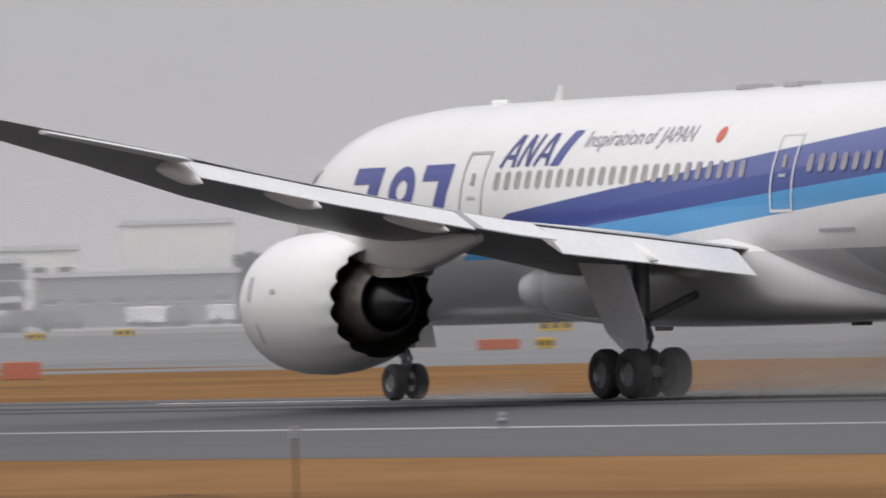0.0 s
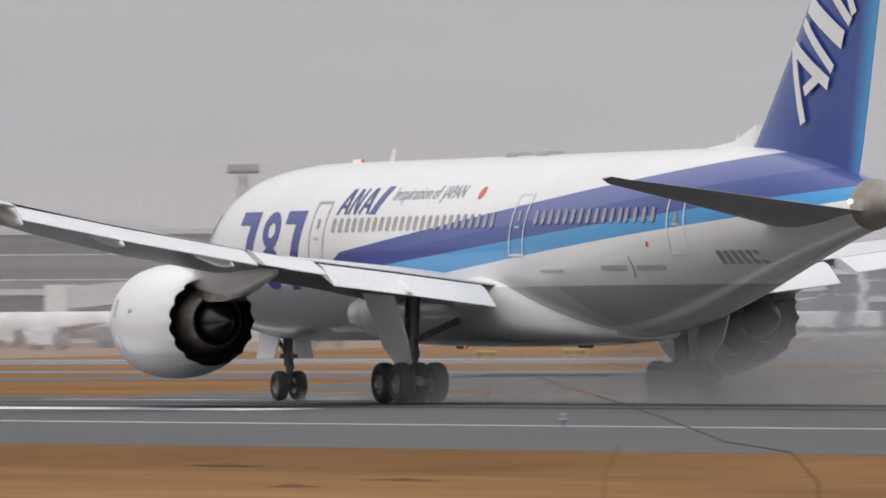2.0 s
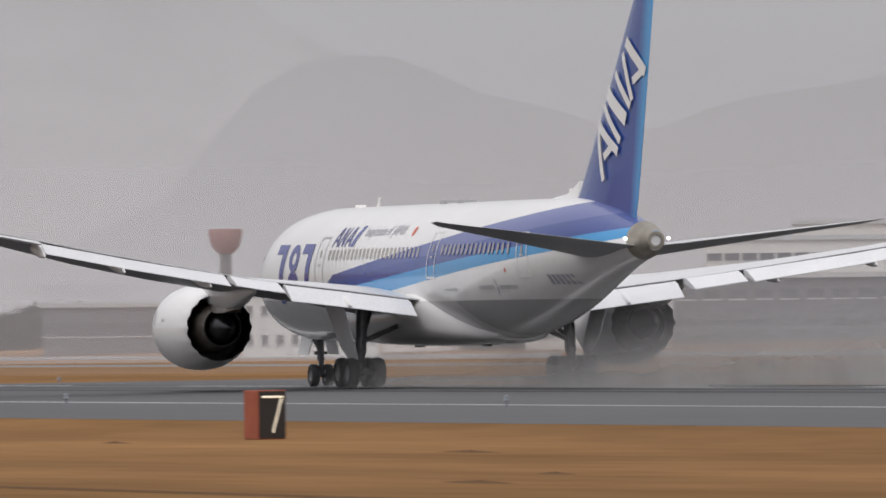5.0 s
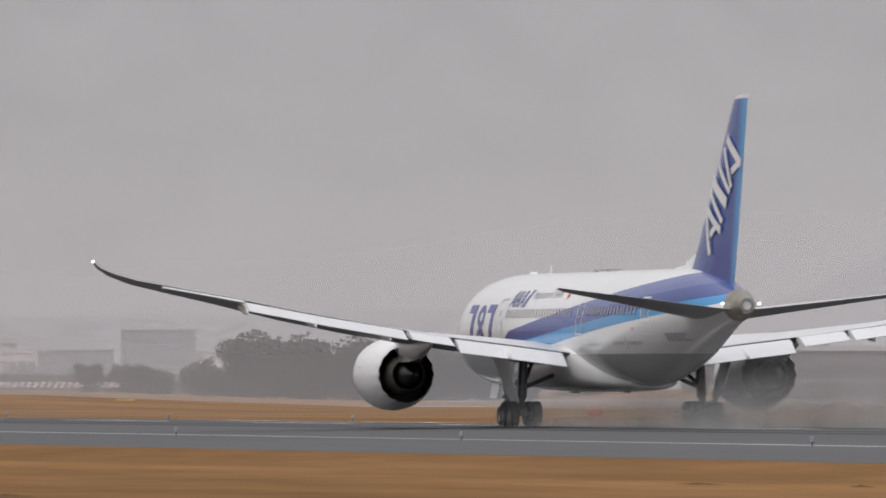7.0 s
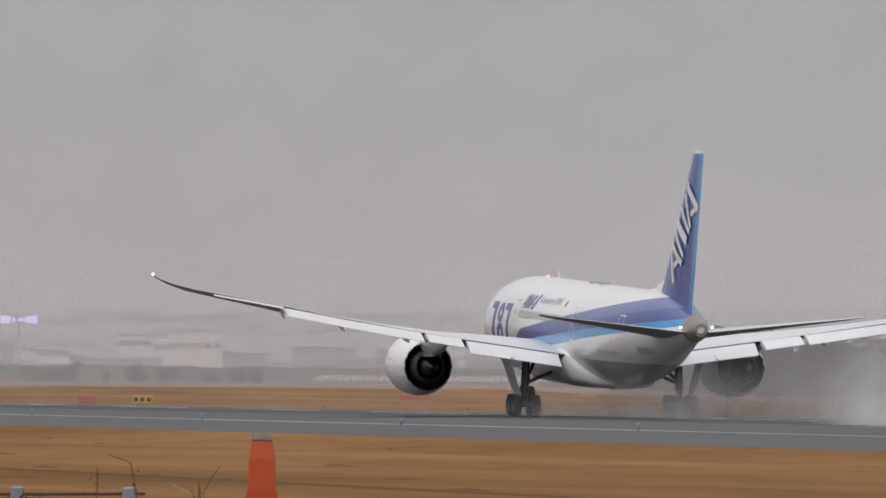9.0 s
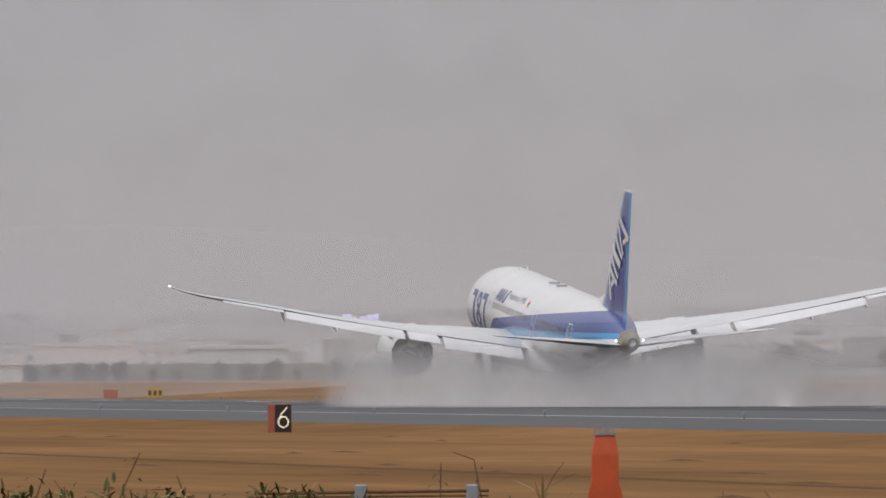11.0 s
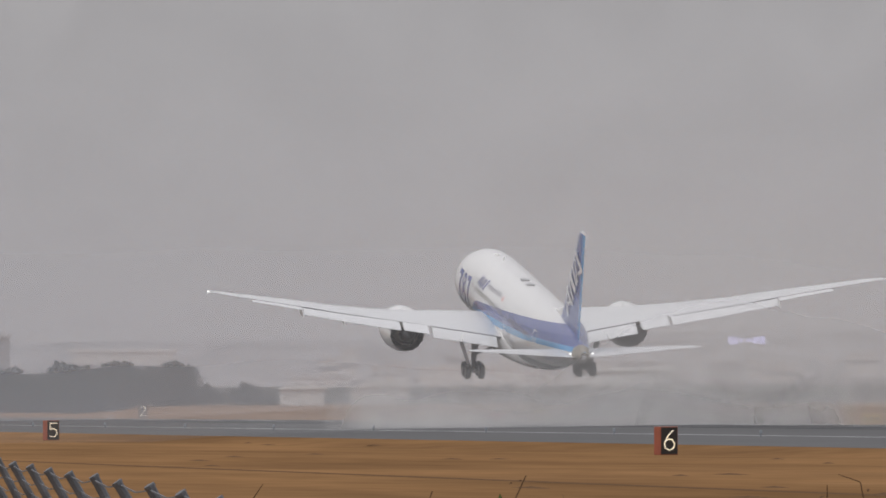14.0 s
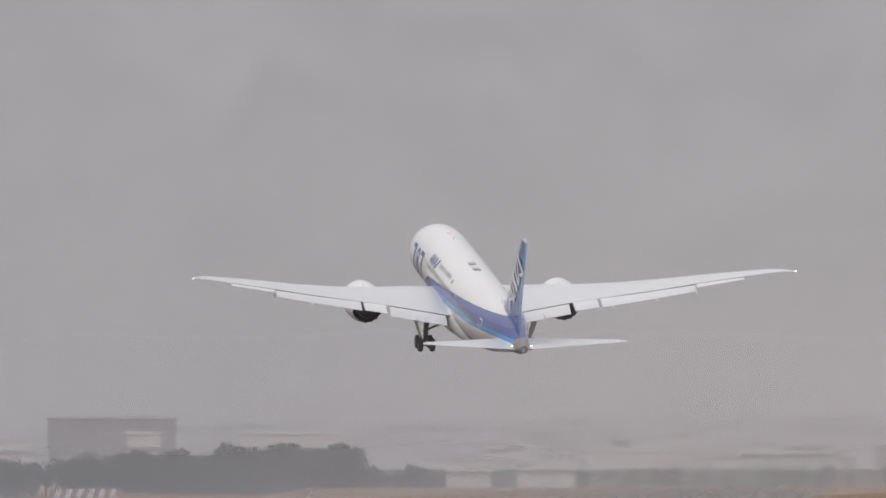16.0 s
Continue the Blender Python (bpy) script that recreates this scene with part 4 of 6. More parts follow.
distance_sign("6", facing(18.37, 622, -0.36), 1.3, "dark runway sign with a lit figure 6 beyond the runway")
distance_sign("2", facing(6.80, 1750), 1.9, "dark runway sign with a pale figure 2 beyond the runway")


def edge_light(m):
    ob = thing("runway_edge_light", m, "small grey runway edge light on a short stem", "runway light", "runway edge lights")
    bm = bmesh.new()
    tube(bm, (0, 0, -0.03), (0, 0, 0.22), 0.045, n=8)
    part("stem", bm, M["steel"], ob)
    bm = bmesh.new()
    revolve(bm, [(0.0, 0.1), (0.04, 0.11), (0.1, 0.08), (0.14, 0.09), (0.2, 0.07), (0.23, 0.02)], (0, 0, 0), 12)
    for v in bm.verts:
        v.co = Vector((v.co.x, v.co.z, v.co.y + 0.2))
    part("lamp_head", bm, M["steel"], ob, "grey lamp head", smooth=True)
    return ob


first = edge_light(pose(RW - 31.8, 544, ground_z(RW - 31.8)))
for k in range(-6, 16):
    if k:
        copy_thing(first, pose(RW - 31.8, 544 + 59 * k, ground_z(RW - 31.8)))
for k in range(0, 14):
    copy_thing(first, pose(RW + 33, 548 + 59 * k, ground_z(RW + 33)))


def guide_panel(m, w, h, mat, label):
    ob = thing("guide_sign", m, label, "sign", "taxi guide signs")
    bm = bmesh.new()
    box(bm, -w / 2, w / 2, 0, 0.25, 0.15, 0.15 + h)
    bmesh.ops.bevel(bm, geom=bm.edges[:], offset=0.03, segments=1, affect="EDGES")
    part("panel", bm, mat, ob)
    for i in range(3 if mat is M["yellow"] else 0):
        bm = bmesh.new()
        x = -w / 2 + w * (i + 0.5) / 3
        box(bm, x - w * 0.09, x + w * 0.09, -0.012, 0.002, 0.15 + h * 0.25, 0.15 + h * 0.75)
        part("writing_bar", bm, M["signblack"] if mat is M["yellow"] else M["marking"], ob, "plain writing bar")
    for x in (-w * 0.4, w * 0.4):
        bm = bmesh.new()
        tube(bm, (x, 0.12, -0.2), (x, 0.12, 0.16), 0.04, n=8)
        part("leg", bm, M["steel"], ob)


Y, R_ = "yellow guide sign with dark writing beside the taxiway", "plain orange-red guide sign beside the taxiway"
for b, d, w, h, mat in ((24.62, 500, 1.5, 0.5, "yellow"), (25.0, 500, 1.6, 0.5, "dull_red"), (25.2, 505, 1.9, 0.5, "dull_red"), (25.1, 900, 1.6, 0.8, "dull_red"), (25.73, 640, 2.0, 0.9, "dull_red"),
                        (27.89, 960, 3.2, 0.8, "dull_red"), (28.1, 960, 1.4, 0.8, "yellow"), (28.15, 1150, 3.0, 0.9, "yellow"), (25.8, 1300, 2.0, 0.7, "yellow"), (26.2, 1300, 2.0, 0.7, "yellow"),
                        (22.82, 1250, 2.0, 0.8, "yellow"), (23.22, 1250, 2.0, 0.8, "yellow"), (12.1, 1390, 2.0, 0.8, "yellow"), (14.42, 690, 0.9, 0.5, "yellow"),
                        (9.84, 1180, 1.7, 0.7, "dull_red"), (10.09, 1180, 1.8, 0.75, "yellow"), (8.4, 1390, 1.6, 0.95, "dull_red"), (8.6, 1390, 1.7, 1.05, "yellow"), (14.22, 760, 0.9, 0.8, "dull_red"), (11.32, 1250, 3.0, 0.9, "dull_red"), (18.95, 880, 1.0, 0.6, "dull_red")):
    guide_panel(facing(b, d), w, h, M[mat], Y if mat == "yellow" else R_)


def windsock(m):
    ob = thing("windsock", m, "orange and white windsock on an orange lattice mast", "windsock")
    bm = bmesh.new()
    for a, b in ((-0.22, -0.22), (0.22, -0.22), (0.22, 0.22), (-0.22, 0.22)):
        tube(bm, (a, b, 0), (a * 0.3, b * 0.3, 4.6), 0.05, n=6)
    for i in range(9):
        z = 0.5 * i
        k = 0.22 * (1 - 0.7 * z / 4.6)
        tube(bm, (-k, -k, z), (k, -k, z + 0.5), 0.035, n=5)
        tube(bm, (k, k, z), (-k, k, z + 0.5), 0.035, n=5)
    part("mast", bm, M["orange"], ob)
    bm = bmesh.new()
    box(bm, -0.55, 0.35, -0.4, 0.4, 0, 1.3)
    part("cabinet", bm, M["dull_red"], ob, "red cabinet at the mast's foot")
    for i in range(4):
        bm = bmesh.new()
        a, b = i / 4, (i + 1) / 4
        tube(bm, (2.1 * a, 0, 4.75 - 1.0 * a * a), (2.1 * b, 0, 4.75 - 1.0 * b * b), 0.36 - 0.16 * a, 0.36 - 0.16 * b, n=14)
        part("sock_band", bm, M["orange"] if i % 2 == 0 else M["marking"], ob, "orange cloth band" if i % 2 == 0 else "white cloth band", smooth=True)


windsock(facing(17.48, 880))


def orange_marker(m):
    ob = thing("marker_cabinet", m, "tall orange equipment cabinet with a grey louvred cap in the grass", "cabinet")
    bm = bmesh.new()
    secs = []
    for z, w in ((0.0, 0.19), (1.55, 0.2), (1.95, 0.195), (2.22, 0.15)):
        secs.append([(a * w, b * w, z) for a, b in ((-1, -1), (1, -1), (1, 1), (-1, 1))])
    loft(bm, secs)
    bmesh.ops.bevel(bm, geom=bm.edges[:], offset=0.012, segments=1, affect="EDGES")
    part("body", bm, M["orange"], ob, "orange painted body")
    bm = bmesh.new()
    box(bm, -0.165, 0.165, -0.165, 0.165, 2.22, 2.25)
    for i in range(7):
        box(bm, -0.16 + i * 0.047, -0.135 + i * 0.047, -0.16, 0.16, 2.25, 2.34)
    part("cap", bm, M["steel"], ob, "grey louvred cap")
    for s in (-1, 1):
        bm = bmesh.new()
        loft(bm, [[(s * a, b, z) for a, b in ((0.16, -0.2), (w, -0.2), (w, 0.2), (0.16, 0.2))] for z, w in ((0, 0.27), (1.35, 0.25), (1.5, 0.21))])
        part("side_box", bm, M["orange"], ob)
    bm = bmesh.new()
    box(bm, -0.14, 0.14, -0.23, -0.19, 1.06, 1.12)
    part("plate", bm, M["marking"], ob, "white plate")


orange_marker(facing(10.632, 185, -1.04))

def marker_stake(m, h):
    ob = thing("marker_stake", m, "thin brown stake with a grey cap in the near grass", "stake")
    bm = bmesh.new()
    tube(bm, (0, 0, -0.2), (0.02, 0, h - 0.06), 0.008, 0.007, n=8)
    part("stem", bm, M["stem"], ob)
    bm = bmesh.new()
    tube(bm, (0.02, 0, h - 0.06), (0.02, 0, h), 0.02, 0.018, n=10)
    part("cap", bm, M["steel"], ob, "grey cap")


m = facing(26.94, 60)
marker_stake(m, 1.6 - m.translation.z)

# drain channel and dark ruts in the near grass
strip("drain_channel", 71.5, 72.6, 150, 1400, 0.006, M["stem"], "dark drain channel through the grass")
rng = random.Random(5)
for k in range(40):
    x, y = rng.uniform(62, RW - 47), rng.uniform(210, 900)
    w, l = rng.uniform(0.25, 0.6), rng.uniform(1.0, 4.0)
    bm = bmesh.new()
    ring = [bm.verts.new((w * math.cos(a) * rng.uniform(0.7, 1.2), l * math.sin(a) * rng.uniform(0.7, 1.2), 0.0)) for a in [2 * math.pi * i / 12 for i in range(12)]]
    top = bm.verts.new((0, 0, 0.07))
    for i in range(12):
        bm.faces.new((ring[i], ring[(i + 1) % 12], top))
    o = part("grass_tussock", bm, M["stem"])
    o.matrix_basis = pose(x, y, ground_z(x) - 0.004)
    tagged(o, "dark flattened tussock in the dry grass", "grass tussock", "grass tussocks")

# crack seal lines on the asphalt and exit taxiway on the far side
exit_rows = [(RW + 37.5 + 123 * k / 8, 449 + 241 * k / 8, 519 + 249 * k / 8) for k in range(9)]
tagged(link_mesh("exit_taxiway", [(x, y, ground_z(x) + 0.005) for x, y0, y1 in exit_rows for y in (y0, y1)], [(2 * k, 2 * k + 2, 2 * k + 3, 2 * k + 1) for k in range(8)], M["asphalt"]), "asphalt high-speed exit leaving the runway at an angle", kind="structure")
strip("exit_taxiway", RW + 37.5, RW + 160, 700, 770, 0.005, M["asphalt"], "asphalt exit taxiway leaving the runway")
# the first is a touchdown marking, the others pale dashes towards the far edge
for y0, y1, x in ((372, 410, RW - 14), (784, 815, RW + 26), (822, 857, RW + 26)):
    strip("runway_dash", x - 1.5, x + 1.5, y0, y1, 0.013, M["marking"], "white dash on the runway")


# ---- fence, shrubs and weeds near the camera ----
def near_fence():
    fence = thing("perimeter_fence", pose(0, 0, 0), "grey steel fence with slanted barbed wire arms", "fence")
    a, b = spot(6.19, 117.5, 0), spot(7.16, 73.5, 0)
    step = (b - a) / 9
    proto = None
    lean = Vector((-0.24, -0.02, 0.38))
    foot_z, knee = 0.0, 1.14
    tops = []
    for i in range(-4, 16):
        p = a + step * i
        g = ground_z(p.x)
        if proto is None:
            bm = bmesh.new()
            tube(bm, (0, 0, -2.6), (0, 0, 0), 0.032, n=8)
            tube(bm, (0, 0, -0.04), lean, 0.033, 0.033, n=8)
            tube(bm, lean * 0.985, lean * 1.03, 0.037, n=8)
            proto = part("post", bm, M["post"], fence, "galvanised post with a slanted arm")
            proto.matrix_basis = pose(p.x, p.y, knee)
        else:
            share("post", proto, fence, pose(p.x, p.y, knee, 0, rng.uniform(-2, 2), rng.uniform(-5, 5)))
        tops.append(Vector((p.x, p.y, knee)))
    for k in (0.35, 0.65, 0.95):
        bm = bmesh.new()
        for p, q in zip(tops, tops[1:]):
            mid = (p + q) / 2 + lean * k - Vector((0, 0, 0.03))
            tube(bm, p + lean * k, mid, 0.006, n=4, cap=False)
            tube(bm, mid, q + lean * k, 0.006, n=4, cap=False)
        part("barbed_wire", bm, M["post"], fence)
    for z in (-0.2, -0.9, -1.6):
        bm = bmesh.new()
        for p, q in zip(tops, tops[1:]):
            tube(bm, p + Vector((0, 0, z)), q + Vector((0, 0, z)), 0.012, n=5, cap=False)
        part("rail", bm, M["post"], fence)


near_fence()


def low_fence():
    fence = thing("wire_fence", pose(0, 0, 0), "low pale wire fence on short posts in the grass", "fence")
    a, b = spot(6.55, 330, 0), spot(8.6, 205, 0)
    tops = []
    proto = None
    for i in range(12):
        p = a + (b - a) * i / 9
        g = ground_z(p.x)
        if proto is None:
            bm = bmesh.new()
            tube(bm, (0, 0, -0.1), (0, 0, 0.62), 0.05, n=6)
            proto = part("post", bm, M["steel"], fence)
            proto.matrix_basis = pose(p.x, p.y, g)
        else:
            share("post", proto, fence, pose(p.x, p.y, g, 0, rng.uniform(-4, 4), 0))
        tops.append(Vector((p.x, p.y, g + 0.58)))
    bm = bmesh.new()
    for p, q in zip(tops, tops[1:]):
        mid = (p + q) / 2 - Vector((0, 0, 0.1))
        tube(bm, p, mid, 0.022, n=5, cap=False)
        tube(bm, mid, q, 0.022, n=5, cap=False)
    part("wire", bm, M["marking"], fence, "pale sagging wire")


low_fence()


def pipe_rail():
    ob = thing("pipe_rail", facing(9.62, 100), "thin dark pipe rail on grey posts among the shrubs", "rail")
    g = 1.13 - ob.matrix_basis.translation.z
    bm = bmesh.new()
    tube(bm, (-1.0, 0, g), (0.85, 0, g + 0.02), 0.014, n=6)
    tube(bm, (-1.0, 0, g - 0.03), (0.85, 0, g - 0.02), 0.008, n=6)
    part("pipe", bm, M["stem"], ob)
    for x in (-0.16, 0.72):
        bm = bmesh.new()
        box(bm, x - 0.05, x + 0.05, -0.04, 0.04, 0, g + 0.07)
        bmesh.ops.bevel(bm, geom=bm.edges[:], offset=0.012, segments=1, affect="EDGES")
        part("post", bm, M["steel"], ob)


pipe_rail()


def blade(bm, base, direction, length, width, droop, mi=0):
    """A narrow folded leaf."""
    d = direction.normalized()
    side = d.cross(Vector((0, 0, 1)))
    side = side.normalized() if side.length > 0.05 else Vector((1, 0, 0))
    prev = None
    for i in range(4):
        u = i / 3
        p = base + d * length * u - Vector((0, 0, droop * length * u * u))
        w = width * (0.35 + 1.3 * u * (1 - u) * 2 - 0.3 * u) if i < 3 else 0.002
        cur = (bm.verts.new(p - side * w / 2), bm.verts.new(p + side * w / 2 + Vector((0, 0, width * 0.15))))
        if prev:
            bm.faces.new((prev[0], prev[1], cur[1], cur[0])).material_index = mi
        prev = cur


def shrub(m, height, radius, seed, dry=0.15):
    r = random.Random(seed)
    ob = thing("shrub", m, "dense green shrub with narrow pointed leaves", "shrub", "shrubs by the fence")
    bm = bmesh.new()
    tips = []
    for i in range(15):
        a, k = r.uniform(0, 6.28), r.uniform(0.15, 1)
        tip = Vector((radius * k * math.cos(a), radius * k * math.sin(a), height * r.uniform(0.86, 1.0)))
        tube(bm, (tip.x * 0.15, tip.y * 0.15, -0.1), tip * 0.6, 0.02, 0.012, n=5)
        tube(bm, tip * 0.6, tip, 0.012, 0.004, n=5)
        tips.append(tip)
    part("stem", bm, M["stem"], ob)
    bm = bmesh.new()
    for tip in tips:
        for j in range(44):
            base = tip * r.uniform(0.74, 1.0) + Vector((r.gauss(0, 0.03), r.gauss(0, 0.03), 0))
            d = Vector((r.gauss(0, 1), r.gauss(0, 1), r.uniform(0.0, 1.6)))
            blade(bm, base, d, r.uniform(0.07, 0.13), r.uniform(0.022, 0.034), r.uniform(0, 0.5), 1 if r.random() < dry else 0)
    part("foliage", bm, [M["leaf"], M["leaf_dry"]], ob, "narrow green and yellowing leaves")


k = 0
bearing = 6.95
while bearing < 10.35:
    d = rng.uniform(80, 92)
    m = facing(bearing, d)
    top = EYE[2] - d * rng.uniform(0.0082, 0.0092) - (0.1 if bearing > 9.3 else 0)
    shrub(m, top - m.translation.z, rng.uniform(0.28, 0.42), k, 0.1 if bearing < 8.6 else 0.4)
    bearing += rng.uniform(0.12, 0.2)
    k += 1


def reed(m, height, n, seed, mat):
    """A fan of long blades."""
    r = random.Random(seed)
    ob = thing("reed_clump", m, "upright fan of long yellow-green reed blades", "reed", "reed clumps")
    bm = bmesh.new()
    tube(bm, (0, 0, -0.1), (0, 0, height * 0.86), 0.016, 0.01, n=5)
    part("stalk", bm, M["leaf_dry"], ob)
    bm = bmesh.new()
    for i in range(n):
        a = (i / (n - 1) - 0.5) * 1.9
        blade(bm, Vector((0, 0, height * r.uniform(0.80, 0.90))), Vector((math.sin(a), r.uniform(-0.3, 0.3), math.cos(a))), r.uniform(0.22, 0.36), 0.028, 0.15)
    part("blade_fan", bm, mat, ob)


for b, d, top, mat in ((10.35, 96, 1.42, "leaf_dry"), (7.8, 84, 1.27, "leaf"), (9.52, 90, 1.24, "leaf"), (8.4, 84, 1.25, "leaf_dry"), (9.0, 84, 1.2, "leaf")):
    m = facing(b, d)
    reed(m, top - m.translation.z + 0.03, 9, int(b * 100), M[mat])


def weed(m, height, seed):
    r = random.Random(seed)
    ob = thing("dry_weed", m, "thin dry brown weed stem with curled leaves", "weed", "dry weeds")
    bm = bmesh.new()
    p = Vector((0, 0, -0.1))
    for i in range(9):
        q = Vector((r.gauss(0, 0.009) * i * 0.5, r.gauss(0, 0.02), height * (i + 1) / 9))
        tube(bm, p, q, 0.007, 0.006, n=4)
        if i > 4 and r.random() < 0.7:
            tube(bm, q, q + Vector((r.gauss(0, 0.09), r.gauss(0, 0.05), r.uniform(0.03, 0.12))), 0.005, 0.003, n=4)
        p = q
    part("stem", bm, M["stem"], ob)
    bm = bmesh.new()
    for i in range(12):
        z = height * r.uniform(0.72, 1.0)
        blade(bm, Vector((r.gauss(0, 0.03), r.gauss(0, 0.03), z)), Vector((r.gauss(0, 1), r.gauss(0, 0.5), r.uniform(-0.6, 0.8))), r.uniform(0.03, 0.07), 0.024, 0.8)
    part("leaf", bm, M["stem"], ob, "curled brown leaves")


for i, (b, d, v) in enumerate(((8.49, 86, 0.0060), (8.06, 88, 0.0072), (7.3, 86, 0.0078), (7.62, 84, 0.0082), (8.75, 90, 0.0079), (9.88, 92, 0.0075), (10.05, 90, 0.0066), (11.35, 90, 0.0098), (11.2, 92, 0.0101))):
    m = facing(b, d)
    weed(m, EYE[2] - d * v - m.translation.z, i + 40)


def bent_twig(rows, dist):
    """A long dry stem close by: bearing and elevation along it, from the tip to the ground."""
    foot = spot(rows[-1][0], dist)
    ob = thing("dry_weed", Matrix.Translation(foot), "long bent dry brown weed stem near the verge", "weed", "dry weeds")
    pts = [spot(b, dist, EYE[2] + dist * math.tan(radians(e))) - foot for b, e in rows] + [Vector((0, 0, -0.05))]
    bm = bmesh.new()
    for i, (p, q) in enumerate(zip(pts, pts[1:])):
        mid = (p + q) / 2 + Vector((rng.gauss(0, 0.006), 0, rng.gauss(0, 0.006)))
        tube(bm, p, mid, 0.0022 + 0.0004 * i, n=5)
        tube(bm, mid, q, 0.0024 + 0.0004 * i, n=5)
    part("stem", bm, M["stem"], ob)


bent_twig(((23.03, -0.16), (23.3, -0.25), (23.62, -0.36), (23.9, -0.47), (24.2, -0.52), (24.32, -0.66)), 60)
bent_twig(((23.42, -0.48), (23.36, -0.6), (23.33, -0.8)), 60)


# ---- distance ----
def bank_rise(x, y):
    """Height of the grass bank that rises beyond the runway's far end."""
    def ease(v):
        v = min(1.0, max(0.0, v))
        return v * v * (3 - 2 * v)
    return 1.55 * ease((y - 1080) / 420) * ease((x - RW - 41) / 40) * ease((13.2 - math.degrees(math.atan2(x, y))) / 1.6)


def grass_bank():
    xs = [RW + 41 + 5 * i for i in range(9)] + [RW + 90 + 20 * i for i in range(12)]
    ys = [1050 + 75 * i for i in range(28)]
    verts = [(x, y, ground_z(x) + 0.004 + bank_rise(x, y)) for x in xs for y in ys]
    n = len(ys)
    faces = [(i * n + j, (i + 1) * n + j, (i + 1) * n + j + 1, i * n + j + 1) for i in range(len(xs) - 1) for j in range(n - 1)]
    tagged(link_mesh("grass_bank", verts, faces, M["grass"], smooth=True), "low bank of dry tan grass beyond the runway", kind="structure")


grass_bank()


def levee():
    """A long dark embankment at the airfield's far edge."""
    verts, faces = [], []
    n = 150
    for i in range(n + 1):
        b = 6.6 + 6.4 * i / n
        top = 4.3 + 0.35 * noise.noise(Vector((b * 6, 0, 3))) + 0.25 * noise.noise(Vector((b * 23, 0, 7)))
        for d, z in ((2186, 0.5), (2192, top - 0.5), (2195, top), (2202, top), (2212, 0.5)):
            p = spot(b, d, 0)
            verts.append((p.x, p.y, z))
    for i in range(n):
        for j in range(4):
            a = i * 5 + j
            faces.append((a, a + 5, a + 6, a + 1))
    tagged(link_mesh("embankment", verts, faces, M["levee"]), "long dark grassy embankment at the airfield's edge", kind="structure")


M["levee"] = material("dark_grass_embankment", (0.085, 0.085, 0.075), 0.9, spec=0.05, vary=0.4, scale=0.05)
levee()


def building(b0, b1, dist, z_top, mat, label, rows=0, cols=0, roof="flat", z0=None, win=(1.6, 1.3), depth=30, name="building", group="airport buildings", canopy=False, pale_roof=False):
    b = (b0 + b1) / 2
    m = facing(b, dist, z0)
    w = dist * math.tan(radians(b1 - b0))
    h = z_top - m.translation.z
    ob = thing(name, m, label, "building", group)
    bm = bmesh.new()
    box(bm, -w / 2, w / 2, 0, depth, -1.0, h)
    wall = part("wall", bm, mat, ob)
    bm = bmesh.new()
    if roof == "flat":
        box(bm, -w / 2 - 0.4, w / 2 + 0.4, -0.4, depth + 0.4, h, h + 0.7)
    elif roof == "arch":
        secs = []
        for i in range(9):
            a = math.pi * i / 8
            secs.append((-math.cos(a) * (w / 2 + 0.5), h + math.sin(a) * w * 0.10))
        loft(bm, [[(x, y, z) for x, z in secs] for y in (-0.5, depth)])
    else:
        vs = [(-w / 2 - 0.5, h), (w / 2 + 0.5, h), (0, h + w * 0.14)]
        loft(bm, [[(x, y, z) for x, z in vs] for y in (-0.5, depth)])
    part("roof", bm, M["bldg_white"] if pale_roof else M["roof"], ob)
    if canopy:
        bm = bmesh.new()
        box(bm, -w / 2, w / 2, -5, -0.05, h * 0.42, h * 0.42 + 0.8)
        part("canopy", bm, M["roof"], ob)
    proto = None
    for r in range(rows):
        for c in range(cols):
            x = -w / 2 + w * (c + 0.5) / cols
            z = h * (r + 0.6) / (rows + 0.15)
            if proto is None:
                bm = bmesh.new()
                box(bm, -win[0] / 2, win[0] / 2, -0.02, 0.1, -win[1] / 2, win[1] / 2)
                box(bm, -win[0] / 2 - 0.12, win[0] / 2 + 0.12, -0.09, 0.05, -win[1] / 2 - 0.18, -win[1] / 2, 1)
                proto = part("window", bm, [M["far_glass"], M["roof"]], ob)
                proto.matrix_basis = pose(x, 0, z)
            else:
                share("window", proto, ob, pose(x, 0, z))
    return ob


DK = "long dark grey terminal building with glazed front"
building(25.80, 26.72, 1760, 10.2, M["concrete"], "pale grey two-storey airport building with square windows", 1, 6, win=(1.9, 0.7))
building(26.2, 26.7, 1800, 17.5, M["bldg_white"], "pale high block behind the apron", 1, 9, win=(1.5, 0.7))
building(25.3, 26.0, 1830, 14.5, M["bldg_white"], "pale low block behind the apron", 2, 6, win=(2, 0.9))
building(24.55, 25.75, 1700, 12.0, M["bldg_dark"], DK, 3, 16, win=(3.2, 1.4), canopy=True)
building(23.1, 23.93, 1740, 15.7, M["bldg_grey"], DK, 3, 12, win=(2.6, 1.6), canopy=True)
building(23.95, 24.5, 1730, 10.6, M["bldg_dark"], "low dark terminal pier with a pale roof edge", 2, 9, win=(2.6, 1.4), pale_roof=True)
building(21.8, 23.05, 1760, 18.6, M["bldg_dark"], DK, 4, 18, win=(2.6, 1.6), canopy=True)
building(20.5, 21.7, 1760, 17.0, M["bldg_grey"], DK, 4, 16, win=(2.6, 1.6), canopy=True)
